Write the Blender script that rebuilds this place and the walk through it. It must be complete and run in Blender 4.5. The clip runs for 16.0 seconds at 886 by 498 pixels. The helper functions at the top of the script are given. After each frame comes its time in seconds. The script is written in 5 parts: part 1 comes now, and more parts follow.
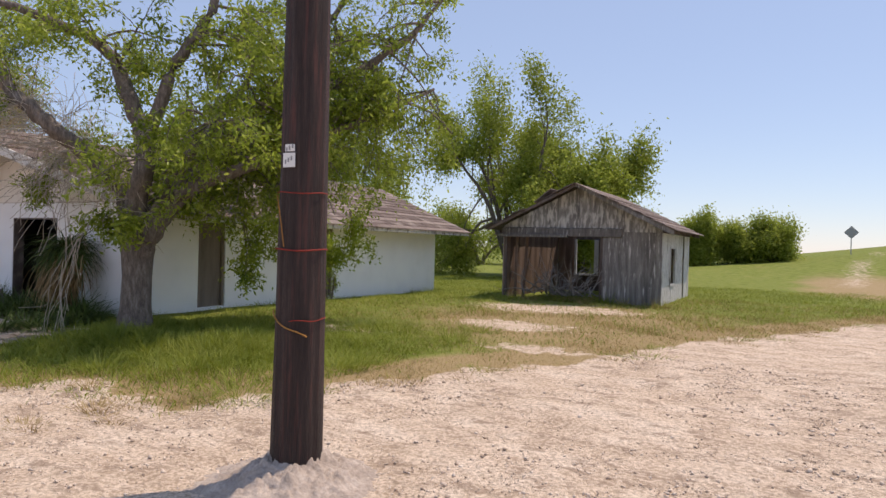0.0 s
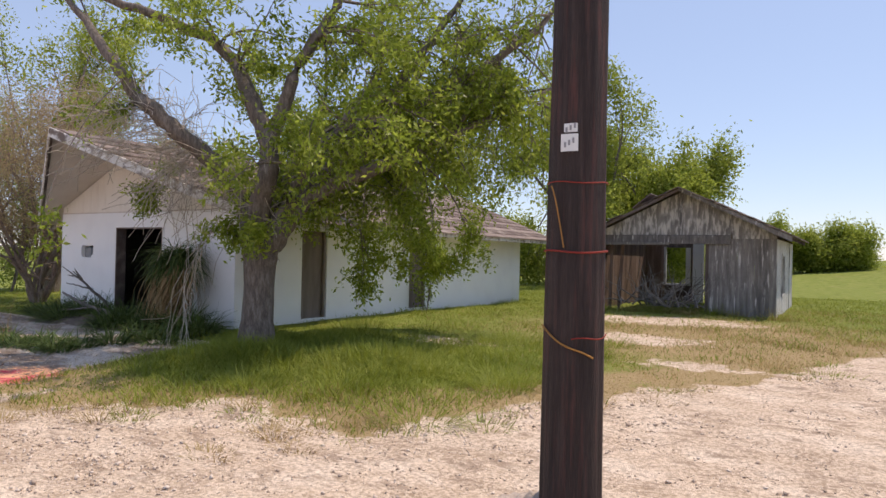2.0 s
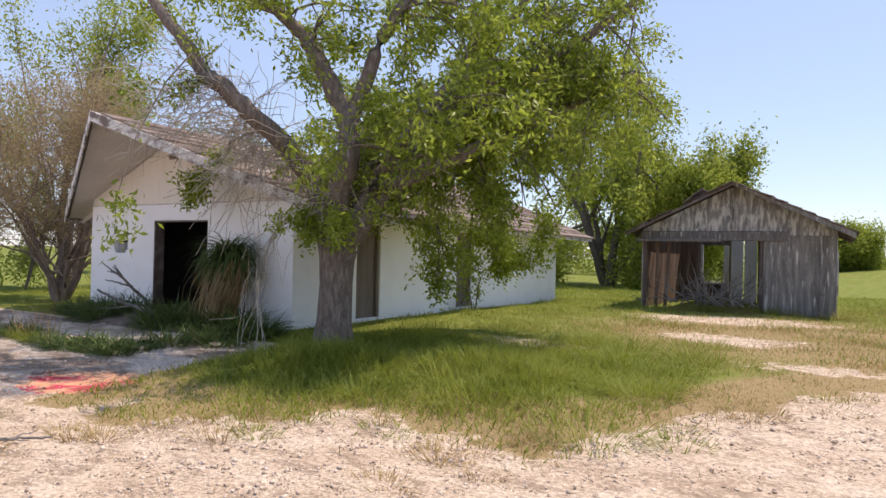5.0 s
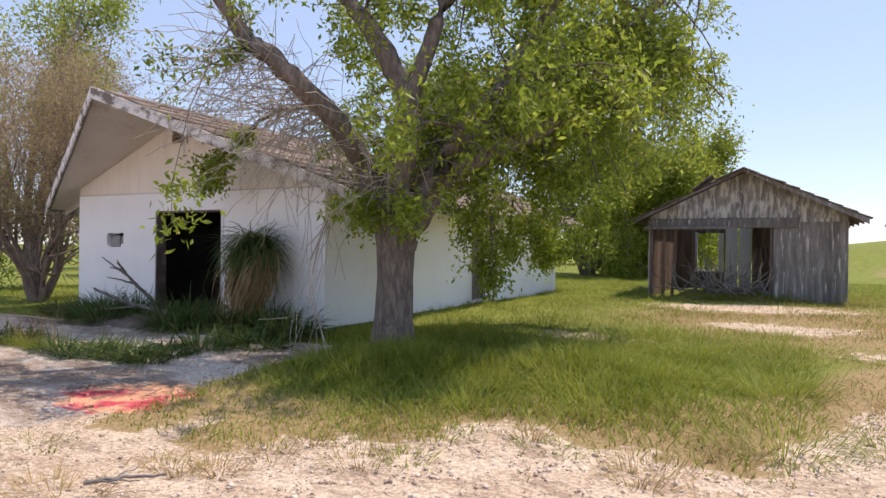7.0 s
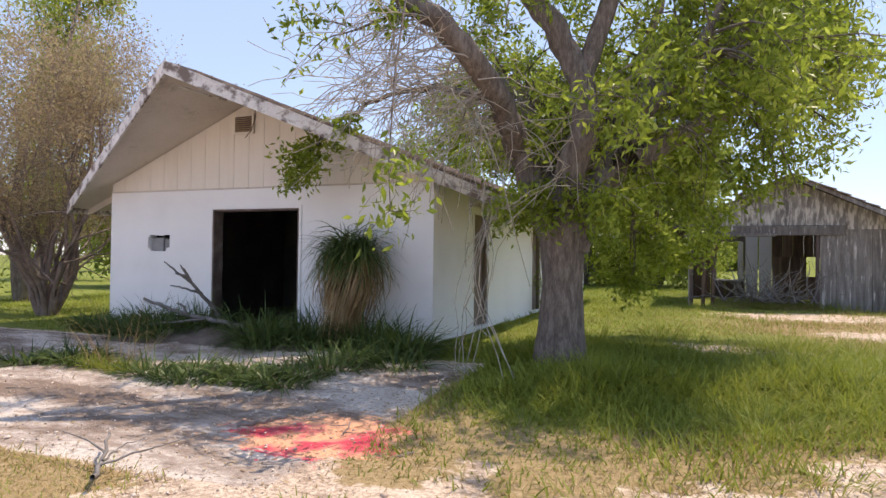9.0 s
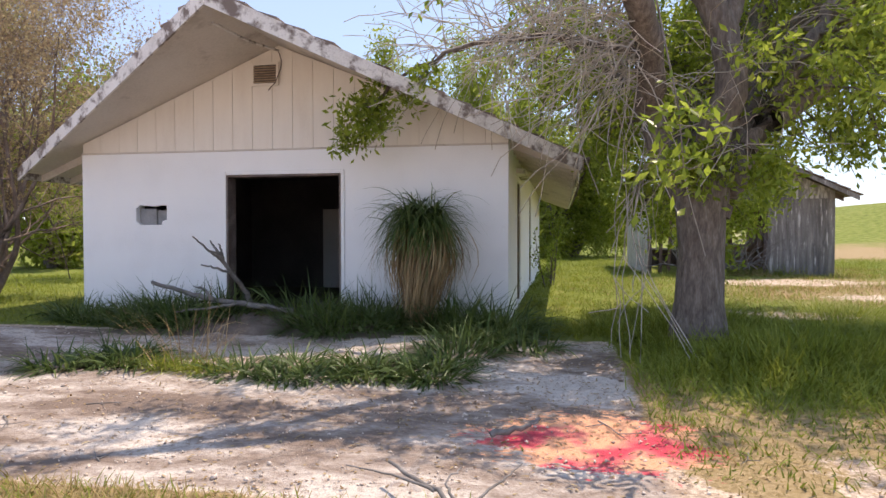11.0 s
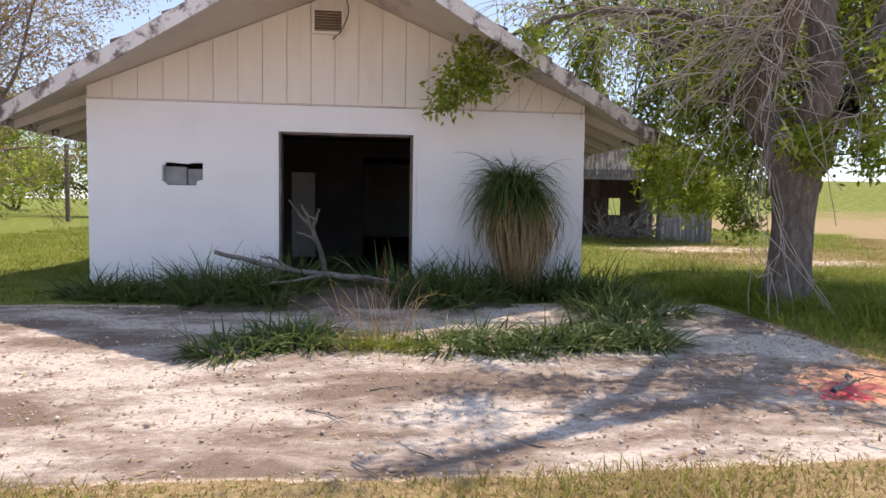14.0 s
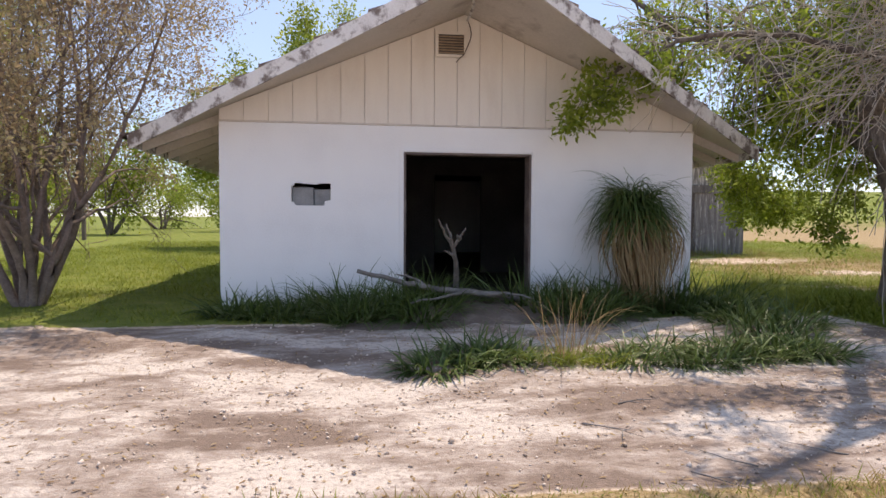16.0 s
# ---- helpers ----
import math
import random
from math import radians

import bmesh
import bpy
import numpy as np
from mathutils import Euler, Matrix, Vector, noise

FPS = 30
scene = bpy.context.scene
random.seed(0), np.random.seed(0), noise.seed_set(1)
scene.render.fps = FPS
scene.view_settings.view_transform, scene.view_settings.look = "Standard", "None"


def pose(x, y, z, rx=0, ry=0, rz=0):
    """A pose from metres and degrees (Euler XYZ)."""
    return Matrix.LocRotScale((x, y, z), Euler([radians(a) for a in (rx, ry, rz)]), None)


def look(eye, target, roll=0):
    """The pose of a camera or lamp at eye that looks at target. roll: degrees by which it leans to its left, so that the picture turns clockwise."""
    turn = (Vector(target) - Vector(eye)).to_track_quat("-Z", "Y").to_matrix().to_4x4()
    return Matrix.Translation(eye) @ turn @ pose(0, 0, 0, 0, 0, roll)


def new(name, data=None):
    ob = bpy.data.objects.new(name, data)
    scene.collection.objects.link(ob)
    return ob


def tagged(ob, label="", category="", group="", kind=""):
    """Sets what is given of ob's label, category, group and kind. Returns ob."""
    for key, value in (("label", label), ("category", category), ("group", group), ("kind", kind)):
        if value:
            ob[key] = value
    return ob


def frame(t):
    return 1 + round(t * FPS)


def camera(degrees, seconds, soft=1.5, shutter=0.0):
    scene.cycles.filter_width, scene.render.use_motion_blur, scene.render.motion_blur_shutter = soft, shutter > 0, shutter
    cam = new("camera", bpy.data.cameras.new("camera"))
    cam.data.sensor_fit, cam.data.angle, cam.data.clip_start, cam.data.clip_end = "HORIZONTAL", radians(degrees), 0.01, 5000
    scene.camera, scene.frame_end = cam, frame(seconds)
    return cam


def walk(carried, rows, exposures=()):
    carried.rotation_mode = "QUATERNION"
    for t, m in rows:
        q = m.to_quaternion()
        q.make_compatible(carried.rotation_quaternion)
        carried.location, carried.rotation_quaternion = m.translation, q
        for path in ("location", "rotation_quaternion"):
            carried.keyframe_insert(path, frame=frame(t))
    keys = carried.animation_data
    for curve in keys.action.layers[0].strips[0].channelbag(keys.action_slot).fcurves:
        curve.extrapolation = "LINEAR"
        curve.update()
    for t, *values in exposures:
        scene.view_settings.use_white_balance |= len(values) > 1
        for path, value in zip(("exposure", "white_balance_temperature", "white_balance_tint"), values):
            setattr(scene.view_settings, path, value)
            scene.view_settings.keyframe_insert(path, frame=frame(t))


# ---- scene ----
cam = camera(68.6, 16.0)
PATH = [
    (0, (18.436, -8.634, 1.673), (17.487, -6.873, 1.661), 1.5),
    (0.5, (17.966, -8.638, 1.658), (17.017, -6.878, 1.644), 1.3),
    (1, (17.518, -8.665, 1.631), (16.538, -6.921, 1.622), 1.2),
    (1.5, (17.098, -8.682, 1.602), (16.075, -6.964, 1.608), 1.2),
    (2, (16.698, -8.69, 1.579), (15.635, -6.996, 1.597), 1.2),
    (2.5, (16.344, -8.688, 1.563), (15.253, -7.012, 1.588), 1.2),
    (3, (16.05, -8.696, 1.546), (14.949, -7.027, 1.572), 1.2),
    (3.5, (15.796, -8.708, 1.53), (14.7, -7.035, 1.556), 1.3),
    (4, (15.518, -8.712, 1.514), (14.436, -7.031, 1.536), 1.2),
    (6.5, (13.612, -8.803, 1.4), (12.677, -7.035, 1.405), 1.0),
    (7, (13.04, -8.795, 1.395), (12.14, -7.009, 1.391), 0.6),
    (7.5, (12.347, -8.808, 1.352), (11.49, -7.001, 1.363), 1.1),
    (8, (11.59, -8.825, 1.335), (10.778, -6.997, 1.35), 1.0),
    (8.5, (10.799, -8.82, 1.31), (10.028, -6.975, 1.33), 1.0),
    (9, (10.062, -8.8, 1.249), (9.321, -6.942, 1.282), 0.7),
    (11.5, (6.309, -8.672, 1.18), (6.094, -6.685, 1.105), 0.3),
    (12, (5.568, -8.674, 1.166), (5.487, -6.678, 1.065), 0.8),
    (12.5, (4.985, -8.663, 1.173), (5.0, -6.666, 1.051), 0.8),
    (13, (4.427, -8.665, 1.172), (4.526, -6.672, 1.039), 0.8),
    (13.5, (3.935, -8.635, 1.162), (4.102, -6.647, 1.023), 0.8),
    (14, (3.469, -8.624, 1.157), (3.703, -6.642, 1.018), 0.9),
    (14.5, (3.058, -8.614, 1.163), (3.352, -6.64, 1.027), 0.9),
    (15, (2.612, -8.608, 1.172), (2.966, -6.643, 1.049), 0.8),
    (15.5, (2.127, -8.589, 1.168), (2.492, -6.626, 1.059), 0.6),
    (16, (1.636, -8.576, 1.194), (1.92, -6.599, 1.097), 0.3),
]
walk(cam, [(t, look(eye, target, roll)) for t, eye, target, roll in PATH],
     [(0, 0.12, 7500, 18), (4, 0.42, 7500, 18), (7, 0.48, 7500, 18), (9, 0.64, 7500, 18), (12, 0.72, 7500, 18), (16, 0.54, 7500, 18)])

# ---- world, sun, exposure ----
SUN_DIR = Vector((0.28, 0.40, 1.0)).normalized()
world = bpy.data.worlds.new("sky")
scene.world = world
world.use_nodes = True
wn = world.node_tree.nodes
sky = wn.new("ShaderNodeTexSky")
sky.sky_type = "NISHITA"
sky.sun_disc = False
sky.sun_elevation = math.asin(SUN_DIR.z)
sky.sun_rotation = math.atan2(SUN_DIR.x, SUN_DIR.y)
sky.altitude = 50
sky.air_density = 1.0
sky.dust_density = 0.05
sky.ozone_density = 3.0
wn["Background"].inputs[1].default_value = 0.15
sky_fill = wn.new("ShaderNodeMixRGB")      # constant blue added to the sky: dims the horizon, more fill from above
sky_fill.inputs[0].default_value = 0.55
sky_fill.inputs[2].default_value = (2.5, 3.5, 5.6, 1)
world.node_tree.links.new(sky.outputs[0], sky_fill.inputs[1])
world.node_tree.links.new(sky_fill.outputs[0], wn["Background"].inputs[0])
sun = new("sun", bpy.data.lights.new("sun", "SUN"))
sun.data.energy = 3.2
sun.data.angle = radians(0.53)
sun.data.color = (1.0, 0.95, 0.86)
sun.matrix_world = look(SUN_DIR * 50, (0, 0, 0))

# ---- materials ----


def mat(name, stops, scale=3.0, rough=0.85, fine=40.0, bump=0.3, stretch=(1, 1, 1), metal=0.0, per_object=0.0, island=0.0,
        stain=None, stain_scale=1.0, stain_at=(0.5, 0.65), translucent=0.0):
    """Two scales of noise over a colour ramp, a stain on top and a fine bump."""
    m = bpy.data.materials.new(name)
    m.use_nodes = True
    nt, n, ln = m.node_tree, m.node_tree.nodes, m.node_tree.links
    b = n["Principled BSDF"]
    b.inputs["Roughness"].default_value = rough
    b.inputs["Metallic"].default_value = metal
    b.inputs["Specular IOR Level"].default_value = 0.3
    tc = n.new("ShaderNodeTexCoord")
    mp = n.new("ShaderNodeMapping")
    mp.inputs["Scale"].default_value = stretch
    ln.new(tc.outputs["Object"], mp.inputs[0])
    big = n.new("ShaderNodeTexNoise")
    big.inputs["Scale"].default_value = scale
    big.inputs["Detail"].default_value = 6
    small = n.new("ShaderNodeTexNoise")
    small.inputs["Scale"].default_value = fine
    small.inputs["Detail"].default_value = 4
    ln.new(mp.outputs[0], big.inputs["Vector"])
    ln.new(mp.outputs[0], small.inputs["Vector"])
    mix = n.new("ShaderNodeMath")
    mix.operation = "MULTIPLY_ADD"
    mix.inputs[1].default_value = 0.4
    ln.new(small.outputs[0], mix.inputs[0])
    sc = n.new("ShaderNodeMath")
    sc.operation = "MULTIPLY"
    sc.inputs[1].default_value = 0.6
    ln.new(big.outputs[0], sc.inputs[0])
    ln.new(sc.outputs[0], mix.inputs[2])
    val = mix.outputs[0]
    if per_object or island:
        src = n.new("ShaderNodeObjectInfo").outputs["Random"] if per_object else n.new("ShaderNodeNewGeometry").outputs["Random Per Island"]
        ad = n.new("ShaderNodeMath")
        ad.operation = "MULTIPLY_ADD"
        ad.inputs[1].default_value = per_object or island
        ln.new(src, ad.inputs[0])
        ln.new(val, ad.inputs[2])
        sb = n.new("ShaderNodeMath")
        sb.operation = "SUBTRACT"
        sb.inputs[1].default_value = (per_object or island) / 2
        ln.new(ad.outputs[0], sb.inputs[0])
        val = sb.outputs[0]
    ramp = n.new("ShaderNodeValToRGB")
    els = ramp.color_ramp.elements
    while len(els) < len(stops):
        els.new(0.5)
    for i, c in enumerate(stops):
        els[i].position = 0.3 + 0.4 * i / max(1, len(stops) - 1)
        els[i].color = (*c, 1)
    ln.new(val, ramp.inputs[0])
    col = ramp.outputs[0]
    if stain:
        sn = n.new("ShaderNodeTexNoise")
        sn.inputs["Scale"].default_value = stain_scale
        sn.inputs["Detail"].default_value = 8
        sn.inputs["Roughness"].default_value = 0.65
        ln.new(mp.outputs[0], sn.inputs["Vector"])
        sr = n.new("ShaderNodeMapRange")
        sr.inputs[1].default_value, sr.inputs[2].default_value = stain_at
        ln.new(sn.outputs[0], sr.inputs[0])
        mx = n.new("ShaderNodeMixRGB")
        mx.inputs[2].default_value = (*stain, 1)
        ln.new(sr.outputs[0], mx.inputs[0])
        ln.new(col, mx.inputs[1])
        col = mx.outputs[0]
    ln.new(col, b.inputs["Base Color"])
    if bump:
        bp = n.new("ShaderNodeBump")
        bp.inputs["Strength"].default_value = bump
        bp.inputs["Distance"].default_value = 0.02
        ln.new(mix.outputs[0], bp.inputs["Height"])
        ln.new(bp.outputs[0], b.inputs["Normal"])
    if translucent:
        tr = n.new("ShaderNodeBsdfTranslucent")
        ln.new(col, tr.inputs[0])
        ms = n.new("ShaderNodeMixShader")
        ms.inputs[0].default_value = translucent
        ln.new(b.outputs[0], ms.inputs[1])
        ln.new(tr.outputs[0], ms.inputs[2])
        ln.new(ms.outputs[0], n["Material Output"].inputs[0])
    return m


M_WALL = mat("white_painted_block", [(0.78, 0.78, 0.78), (0.85, 0.85, 0.85), (0.88, 0.88, 0.87)], 1.5, 0.8, 60, 0.15, stain=(0.45, 0.41, 0.36), stain_scale=1.3, stain_at=(0.66, 0.95))
M_GABLE = mat("cream_painted_plywood", [(0.74, 0.68, 0.61), (0.80, 0.75, 0.68), (0.83, 0.78, 0.71)], 2, 0.75, 60, 0.15, (3, 3, 0.6), per_object=0.1)
M_SOFFIT = mat("beige_soffit", [(0.52, 0.47, 0.42), (0.62, 0.565, 0.51), (0.68, 0.63, 0.575)], 1.2, 0.85, 30, 0.2, stain=(0.25, 0.2, 0.17), stain_scale=1.5, stain_at=(0.58, 0.8))
M_FASCIA = mat("peeling_fascia", [(0.50, 0.46, 0.43), (0.72, 0.69, 0.66), (0.78, 0.76, 0.73)], 3, 0.85, 50, 0.4, stain=(0.20, 0.16, 0.14), stain_scale=4, stain_at=(0.5, 0.6))
M_SHINGLE = mat("weathered_shingle", [(0.10, 0.07, 0.06), (0.20, 0.15, 0.13), (0.28, 0.22, 0.19)], 3, 0.95, 70, 0.5, stain=(0.36, 0.30, 0.26), stain_scale=1.2, stain_at=(0.52, 0.7), per_object=0.25)
M_FRAME = mat("worn_door_frame", [(0.09, 0.065, 0.06), (0.15, 0.115, 0.10), (0.30, 0.25, 0.23)], 4, 0.7, 60, 0.3)
M_BROWN = mat("brown_weathered_panel", [(0.14, 0.11, 0.09), (0.20, 0.16, 0.135), (0.25, 0.20, 0.17)], 2, 0.8, 50, 0.3, (4, 4, 0.6))
M_INNER = mat("dark_interior", [(0.06, 0.055, 0.055), (0.10, 0.09, 0.09), (0.15, 0.14, 0.13)], 1.5, 0.9, 30, 0.2)
M_PANEL = mat("pale_panel", [(0.55, 0.53, 0.50), (0.66, 0.64, 0.61), (0.72, 0.70, 0.67)], 2, 0.7, 50, 0.15)
M_BLOCK = mat("bare_grey_block", [(0.20, 0.20, 0.20), (0.30, 0.30, 0.30), (0.38, 0.37, 0.36)], 6, 0.95, 80, 0.6)
M_VENT = mat("rusty_vent", [(0.28, 0.20, 0.14), (0.40, 0.30, 0.22), (0.5, 0.4, 0.3)], 8, 0.8, 80, 0.3)
M_GREYWOOD = mat("silvered_wood", [(0.09, 0.08, 0.078), (0.18, 0.165, 0.155), (0.31, 0.29, 0.27)], 2.5, 0.9, 30, 0.6, (5, 5, 0.6), per_object=0.12, stain=(0.56, 0.53, 0.50), stain_scale=2.4, stain_at=(0.57, 0.66))
M_FLAKE = mat("grey_wood_with_flaking_paint", [(0.14, 0.13, 0.125), (0.24, 0.225, 0.21), (0.34, 0.32, 0.30)], 2.5, 0.9, 30, 0.5, (4, 4, 1.0), per_object=0.12, stain=(0.55, 0.525, 0.49), stain_scale=2.2, stain_at=(0.47, 0.58))
M_DARKWOOD = mat("dark_old_wood", [(0.07, 0.05, 0.045), (0.13, 0.10, 0.09), (0.20, 0.16, 0.14)], 2.5, 0.9, 30, 0.5, (5, 5, 0.5), per_object=0.25)
M_BROWNBOARD = mat("brown_inner_board", [(0.12, 0.075, 0.055), (0.19, 0.125, 0.095), (0.26, 0.18, 0.14)], 2.5, 0.9, 30, 0.4, (5, 5, 0.5), per_object=0.3)
M_WHITEWOOD = mat("flaking_white_wood", [(0.40, 0.38, 0.36), (0.60, 0.58, 0.56), (0.72, 0.71, 0.69)], 3, 0.85, 30, 0.4, (4, 4, 0.6), stain=(0.25, 0.23, 0.21), stain_scale=3, stain_at=(0.5, 0.62))
M_POLE = mat("creosote_pole", [(0.018, 0.012, 0.011), (0.040, 0.027, 0.024), (0.075, 0.050, 0.044)], 3, 0.7, 25, 0.9, (9, 9, 0.5), stain=(0.12, 0.045, 0.038), stain_scale=2.5, stain_at=(0.52, 0.75))
M_BARK = mat("grey_brown_bark", [(0.075, 0.058, 0.048), (0.16, 0.13, 0.11), (0.28, 0.24, 0.21)], 5, 0.95, 18, 1.0, (4, 4, 1.0))
M_STEM = mat("purplish_stem", [(0.13, 0.095, 0.08), (0.22, 0.165, 0.14), (0.32, 0.25, 0.215)], 6, 0.9, 30, 0.3)
M_TWIG = mat("bare_twig", [(0.30, 0.25, 0.20), (0.42, 0.37, 0.31), (0.55, 0.50, 0.43)], 6, 0.9, 30, 0.3)
M_DEADWOOD = mat("grey_deadwood", [(0.10, 0.09, 0.08), (0.19, 0.17, 0.155), (0.30, 0.27, 0.25)], 6, 0.9, 30, 0.5, island=0.3)
M_LEAF = mat("tree_leaf", [(0.14, 0.19, 0.024), (0.27, 0.35, 0.045), (0.44, 0.50, 0.10)], 1.2, 0.36, 5, 0, island=0.3, translucent=0.6)
M_LEAF_FAR = mat("mesquite_leaf", [(0.19, 0.24, 0.035), (0.31, 0.37, 0.065), (0.42, 0.46, 0.11)], 1.0, 0.6, 5, 0, island=0.3, translucent=0.68)
M_LEAF_DRY = mat("olive_brown_leaf", [(0.30, 0.215, 0.14), (0.42, 0.32, 0.19), (0.50, 0.43, 0.22)], 1.0, 0.7, 5, 0, island=0.35, translucent=0.5)
M_GRASS = mat("green_grass", [(0.15, 0.185, 0.022), (0.24, 0.285, 0.04), (0.36, 0.38, 0.08)], 0.5, 0.6, 3, 0, island=0.25, translucent=0.4)
M_DRYGRASS = mat("dry_grass", [(0.26, 0.20, 0.07), (0.38, 0.28, 0.12), (0.50, 0.37, 0.19)], 0.6, 0.8, 3, 0, island=0.3, translucent=0.3)
M_STRAP = mat("strap_leaf", [(0.05, 0.085, 0.022), (0.09, 0.14, 0.035), (0.16, 0.21, 0.07)], 2, 0.45, 6, 0, island=0.3, translucent=0.3)
M_STRAW = mat("dead_strap_leaf", [(0.22, 0.135, 0.065), (0.35, 0.235, 0.12), (0.50, 0.375, 0.21)], 3, 0.8, 8, 0, island=0.35, translucent=0.2)
M_STONE = mat("caliche_stone", [(0.42, 0.32, 0.25), (0.60, 0.475, 0.385), (0.74, 0.61, 0.51)], 6, 0.95, 40, 0.5, island=0.7)
M_EARTH = mat("dark_bed_earth", [(0.10, 0.075, 0.06), (0.17, 0.13, 0.105), (0.25, 0.195, 0.16)], 6, 1.0, 45, 0.8)
M_SOIL = mat("grey_clod_soil", [(0.26, 0.205, 0.17), (0.42, 0.34, 0.285), (0.58, 0.485, 0.415)], 7, 1.0, 50, 0.9)
M_LABEL = mat("white_label", [(0.7, 0.7, 0.68), (0.78, 0.78, 0.76)], 8, 0.5, 60, 0.05)
M_INK = mat("grey_ink", [(0.25, 0.25, 0.26), (0.32, 0.32, 0.33)], 8, 0.6, 60, 0)
M_STRING_R = mat("red_string", [(0.20, 0.025, 0.02), (0.32, 0.05, 0.035)], 9, 0.8, 60, 0.2)
M_STRING_O = mat("orange_twine", [(0.30, 0.14, 0.035), (0.42, 0.21, 0.06)], 9, 0.8, 60, 0.2)
M_SIGN = mat("grey_sign_back", [(0.30, 0.31, 0.33), (0.38, 0.39, 0.41)], 5, 0.5, 60, 0.1, metal=0.4)


def ground_material():
    m = bpy.data.materials.new("ground")
    m.use_nodes = True
    n, ln = m.node_tree.nodes, m.node_tree.links
    b = n["Principled BSDF"]
    b.inputs["Roughness"].default_value = 0.97
    b.inputs["Specular IOR Level"].default_value = 0.15
    geo = n.new("ShaderNodeNewGeometry")

    def noise_tex(scale, detail=6, rough=0.6, stretch=None):
        t = n.new("ShaderNodeTexNoise")
        t.inputs["Scale"].default_value = scale
        t.inputs["Detail"].default_value = detail
        t.inputs["Roughness"].default_value = rough
        src = geo.outputs["Position"]
        if stretch:
            mp = n.new("ShaderNodeMapping")
            mp.inputs["Scale"].default_value = stretch
            ln.new(src, mp.inputs[0])
            src = mp.outputs[0]
        ln.new(src, t.inputs["Vector"])
        return t.outputs[0]

    def ramp(src, cols, lo=0.3, hi=0.7):
        r = n.new("ShaderNodeValToRGB")
        els = r.color_ramp.elements
        while len(els) < len(cols):
            els.new(0.5)
        for i, c in enumerate(cols):
            els[i].position = lo + (hi - lo) * i / (len(cols) - 1)
            els[i].color = (*c, 1)
        ln.new(src, r.inputs[0])
        return r.outputs[0]

    def mask(name, src, lo, hi, amount=0.5):
        a = n.new("ShaderNodeAttribute")
        a.attribute_name = name
        ad = n.new("ShaderNodeMath")
        ad.operation = "MULTIPLY_ADD"
        ad.inputs[1].default_value = amount
        ln.new(src, ad.inputs[0])
        ln.new(a.outputs["Fac"], ad.inputs[2])
        mr = n.new("ShaderNodeMapRange")
        mr.inputs[1].default_value, mr.inputs[2].default_value = lo + amount / 2, hi + amount / 2
        ln.new(ad.outputs[0], mr.inputs[0])
        return mr.outputs[0]

    def mix(fac, c1, c2):
        x = n.new("ShaderNodeMixRGB")
        ln.new(fac, x.inputs[0])
        ln.new(c1, x.inputs[1])
        ln.new(c2, x.inputs[2])
        return x.outputs[0]

    mid, fine, wide = noise_tex(2.2), noise_tex(28, 5, 0.7), noise_tex(0.35)
    grass = ramp(mid, [(0.11, 0.14, 0.025), (0.19, 0.225, 0.045), (0.27, 0.26, 0.08)])
    dry = ramp(fine, [(0.24, 0.17, 0.08), (0.36, 0.26, 0.135), (0.47, 0.345, 0.20)])
    caliche = ramp(noise_tex(1.3, 8, 0.7, (1, 1.6, 1)), [(0.46, 0.335, 0.235), (0.66, 0.51, 0.385), (0.83, 0.69, 0.56)], 0.36, 0.62)
    grit = ramp(fine, [(0.29, 0.205, 0.145), (0.58, 0.44, 0.335), (0.80, 0.65, 0.52)], 0.43, 0.57)
    dirt = mix(noise_tex(5, 8, 0.75), caliche, grit)
    rut = n.new("ShaderNodeMapRange")
    rut.inputs[1].default_value, rut.inputs[2].default_value, rut.inputs[4].default_value = 0.53, 0.60, 0.9
    ln.new(noise_tex(3.2, 9, 0.75, (0.8, 1.5, 1)), rut.inputs[0])
    dirt = mix(rut.outputs[0], dirt, ramp(fine, [(0.26, 0.18, 0.125), (0.48, 0.36, 0.275)]))
    spot = n.new("ShaderNodeMapRange")
    spot.inputs[1].default_value, spot.inputs[2].default_value, spot.inputs[4].default_value = 0.57, 0.64, 0.5
    ln.new(noise_tex(13, 5, 0.6, (1, 1.3, 1)), spot.inputs[0])
    dirt = mix(spot.outputs[0], dirt, ramp(mid, [(0.20, 0.14, 0.10), (0.38, 0.285, 0.22)]))
    pad = ramp(noise_tex(0.75, 10, 0.72, (0.7, 1.5, 1)), [(0.23, 0.17, 0.135), (0.36, 0.285, 0.235), (0.47, 0.39, 0.335), (0.66, 0.575, 0.50)], 0.43, 0.555)
    speck = n.new("ShaderNodeMapRange")
    speck.inputs[1].default_value, speck.inputs[2].default_value, speck.inputs[4].default_value = 0.5, 0.66, 0.8
    ln.new(noise_tex(22, 6, 0.75), speck.inputs[0])
    pad = mix(speck.outputs[0], pad, ramp(mid, [(0.20, 0.14, 0.11), (0.38, 0.28, 0.225)]))
    col = mix(mask("dry", wide, 0.35, 0.65, 0.6), grass, dry)
    col = mix(mask("dirt", noise_tex(3.0, 8, 0.7), 0.44, 0.56, 1.7), col, dirt)
    col = mix(mask("pad", noise_tex(3.0, 6, 0.6), 0.4, 0.6, 0.4), col, pad)
    red = ramp(noise_tex(2.1, 3, 0.5), [(0.62, 0.08, 0.11), (0.68, 0.14, 0.15), (0.74, 0.24, 0.19), (0.80, 0.40, 0.24)], 0.42, 0.55)
    col = mix(mask("paint", noise_tex(4.5, 7, 0.75, (1.0, 2.2, 1)), 0.53, 0.61, 2.0), col, red)
    ln.new(col, b.inputs["Base Color"])
